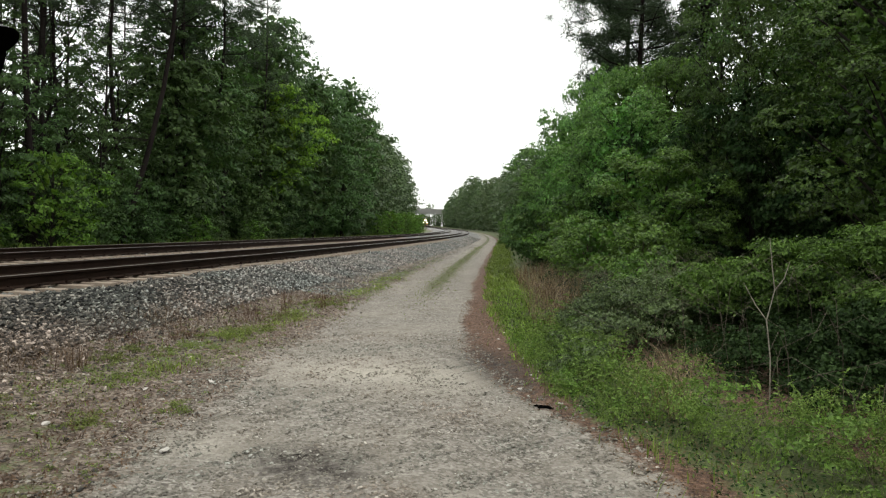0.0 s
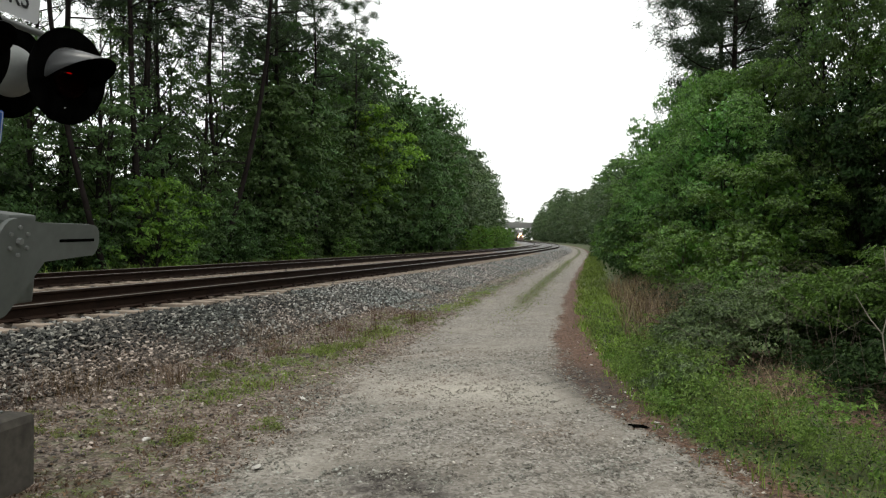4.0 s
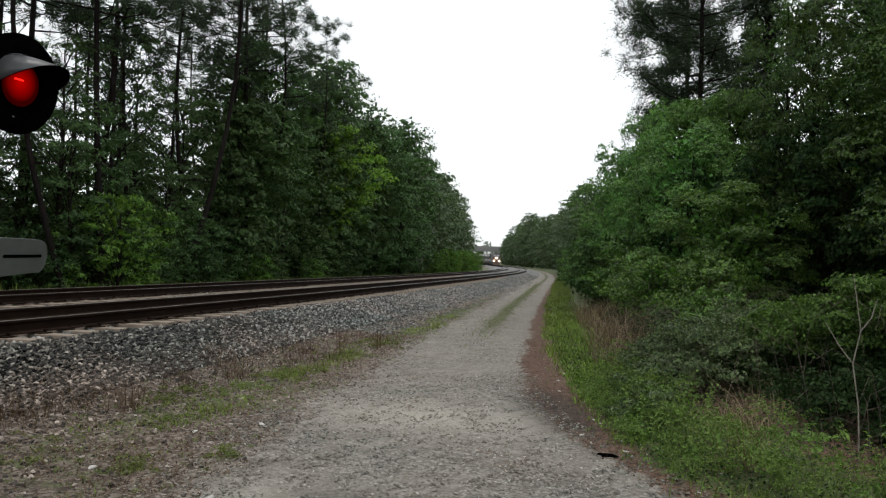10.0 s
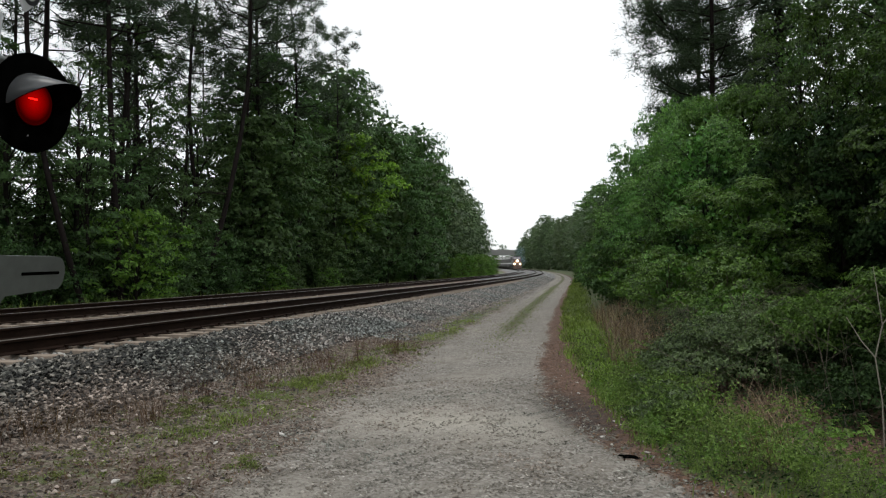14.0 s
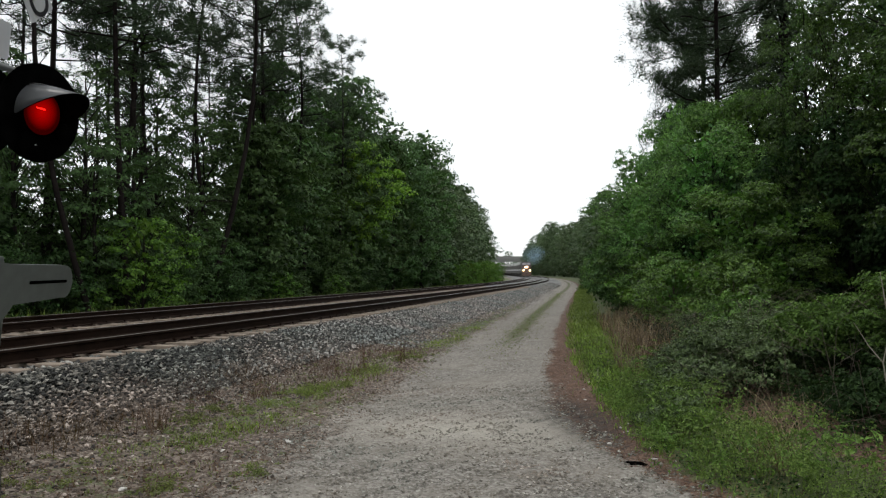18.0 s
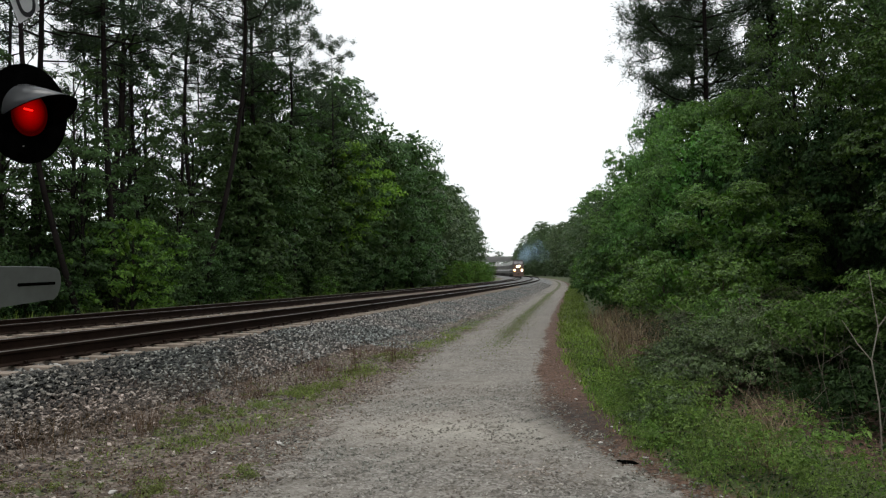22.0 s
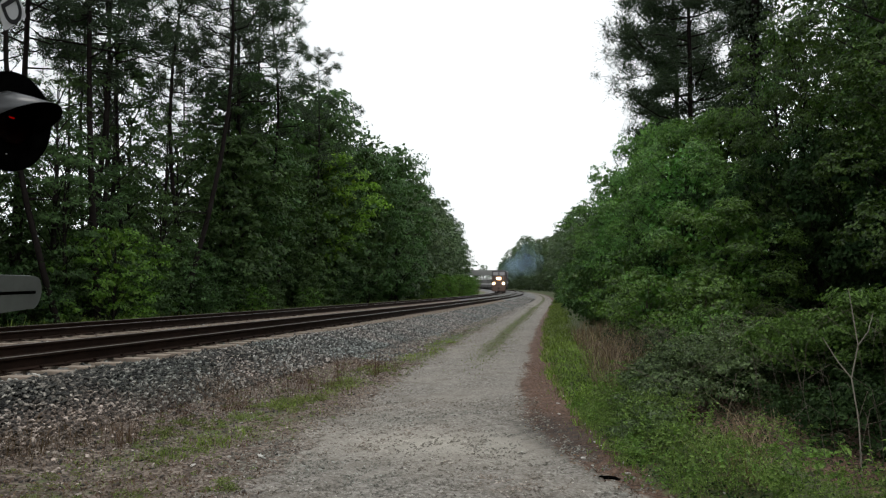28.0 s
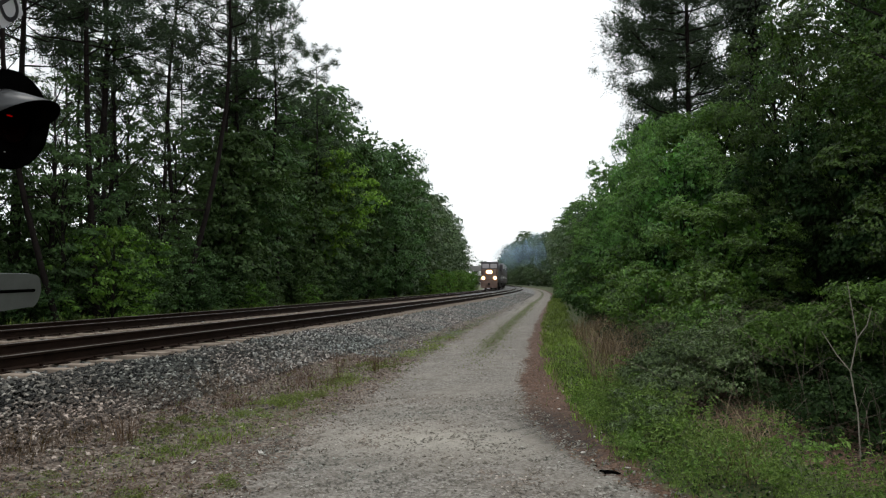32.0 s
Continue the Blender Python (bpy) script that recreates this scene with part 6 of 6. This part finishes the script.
def build_wagon(paint, label):
    ob = new("boxcar")
    bm = bmesh.new()
    box(bm, -1.45, 1.45, -7.9, 7.9, 1.05, 4.6, 0.06)
    part("body", bm, paint, ob)
    bm = bmesh.new()
    box(bm, -1.5, 1.5, -8.0, 8.0, 4.58, 4.74, 0.03)
    part("roof", bm, M_CARPALE, ob, "pale roof")
    bm = bmesh.new()
    box(bm, -1.475, 1.475, -7.93, 7.93, 3.75, 4.5, 0.02)
    part("upper_band", bm, M_CARPALE, ob, "pale painted band below the roof")
    bm = bmesh.new()
    box(bm, -1.475, 1.475, -7.93, 7.93, 1.9, 2.3, 0.02)
    part("lower_band", bm, M_CARPALE, ob, "pale painted band")
    for sx in (-1.47, 1.47):
        bm = bmesh.new()
        box(bm, sx - 0.03, sx + 0.03, -1.6, 1.6, 1.15, 4.4, 0.02)
        part("door", bm, paint, ob)
        for y in (-7, -5.5, -4, -2.6, 2.6, 4, 5.5, 7):
            bm = bmesh.new()
            box(bm, sx - 0.02, sx + 0.02, y - 0.06, y + 0.06, 1.1, 4.55)
            part("rib", bm, paint, ob)
    bm = bmesh.new()
    box(bm, -1.2, 1.2, -7.9, 7.9, 0.85, 1.06)
    rod(bm, (0, -8.7, 0.9), (0, 8.7, 0.9), 0.12, 0.12, 8)
    part("underframe", bm, M_BOGIE, ob)
    bogie(ob, -6, 2)
    bogie(ob, 6, 2)
    return tagged(ob, label, "railway wagon", "wagons of the train")


LOCO = build_loco()
first = build_wagon(M_CARDARK, "dark grey boxcar with pale bands behind the locomotive")
WAGONS = [first] + [copy_thing(first, Matrix()) for _ in range(11)]

# ---- exhaust smoke ----


def smoke_material():
    n = Nodes("blue_smoke")
    d = n.add("BsdfDiffuse", Color=(0.25, 0.36, 0.44))
    t = n.add("BsdfTransparent")
    m = n.add("MixShader")
    at = n.add("SeparateXYZ", Vector=n.place())
    wide = n.math("MULTIPLY", n.math("ADD", n.math("POWER", at.outputs["X"], 2.0), n.math("POWER", at.outputs["Z"], 2.0)), 0.36)
    thick = n.math("POWER", n.math("SUBTRACT", 1.0, wide, True), 1.6)
    n.put(m.inputs[0], n.math("MULTIPLY", n.math("MULTIPLY", thick, n.noise(0.8, 3)), 0.55))
    n.tree.links.new(t.outputs[0], m.inputs[1])
    n.tree.links.new(d.outputs[0], m.inputs[2])
    n.tree.links.new(m.outputs[0], n.out.inputs["Surface"])
    return n.mat


M_SMOKE = smoke_material()
PUFFS = []


def build_smoke():
    ob = new("exhaust_smoke")
    kinds = []
    for k in range(4):
        bm = bmesh.new()
        bmesh.ops.create_icosphere(bm, subdivisions=2, radius=1.65)
        for v in bm.verts:
            v.co *= 1 + 0.12 * noise.noise(v.co * 1.1 + Vector((k * 5.1, 0, 0)))
        for f in bm.faces:
            f.smooth = True
        me = bpy.data.meshes.new("puff")
        bm.to_mesh(me)
        bm.free()
        me.materials.append(M_SMOKE)
        kinds.append(me)
    for k in range(16):
        p = part("puff", kinds[k % 4], None, ob)
        p.scale = [1.3 + 0.9 * ((k * 7) % 5) / 4] * 3
        PUFFS.append(p)
    tagged(ob, "thin blue exhaust smoke drifting off the locomotive", "smoke")


build_smoke()


# ---- what moves ----
def train_y(t):
    """y of the locomotive's middle."""
    return 134.0 + 7.7 * (32.0 - t)


def on_track(y):
    x, yy = beside(y, -TRACKS_APART - GAUGE / 2)
    return pose(x, yy, RAIL_TOP + rise(yy), 0, 0, -lean_of(y))


LORRY_AT = -1.5


def motions():
    times = [float(t) for t in range(0, 33)]
    walk(LOCO, [(t, on_track(train_y(t))) for t in times])
    for k, w in enumerate(WAGONS):
        walk(w, [(t, on_track(train_y(t) + 20.0 + 17.6 * k)) for t in times])
    across = math.radians(-4)
    for_x = [(t, min(60.0, max(-64.0, 21.0 * (t - 30.9) + LORRY_AT))) for t in times]
    walk(LORRY, [(t, pose(float(rail_x(430.0)) + u * math.cos(across), 430 + u * math.sin(across) - 2.2, 9.4 + float(rise(430.0)), 0, 0, -4)) for t, u in for_x])
    # smoke: each puff leaves the train's front and drifts to the right and up
    r = np.random.default_rng(5)
    for k, p in enumerate(PUFFS):
        born = 11.0 + 20.5 * (k / 15) ** 0.85
        go = r.normal(size=3)
        rows = []
        for t in times:
            m = on_track(train_y(min(t, born)) + 2.0).translation
            age = max(0.0, t - born)
            out = float(smooth(0.0, 1.5, age))
            x = m.x + out * 1.2 + (0.85 + 0.3 * go[0]) * age
            z = m.z - 4.8 + out * 10.4 + (0.42 + 0.2 * go[2]) * age
            rows.append((t, pose(x, m.y - 1.0 * age, z, 0, 0, 8 * age)))
        walk(p, rows)
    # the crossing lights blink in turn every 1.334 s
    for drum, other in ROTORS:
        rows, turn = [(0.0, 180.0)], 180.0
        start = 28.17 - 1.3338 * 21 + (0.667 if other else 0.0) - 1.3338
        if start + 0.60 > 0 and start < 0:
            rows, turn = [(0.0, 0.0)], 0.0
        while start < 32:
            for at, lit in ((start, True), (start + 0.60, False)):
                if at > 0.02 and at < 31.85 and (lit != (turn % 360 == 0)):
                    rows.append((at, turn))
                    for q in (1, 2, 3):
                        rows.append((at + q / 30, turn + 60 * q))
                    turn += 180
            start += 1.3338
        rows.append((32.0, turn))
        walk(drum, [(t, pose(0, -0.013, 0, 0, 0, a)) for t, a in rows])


motions()
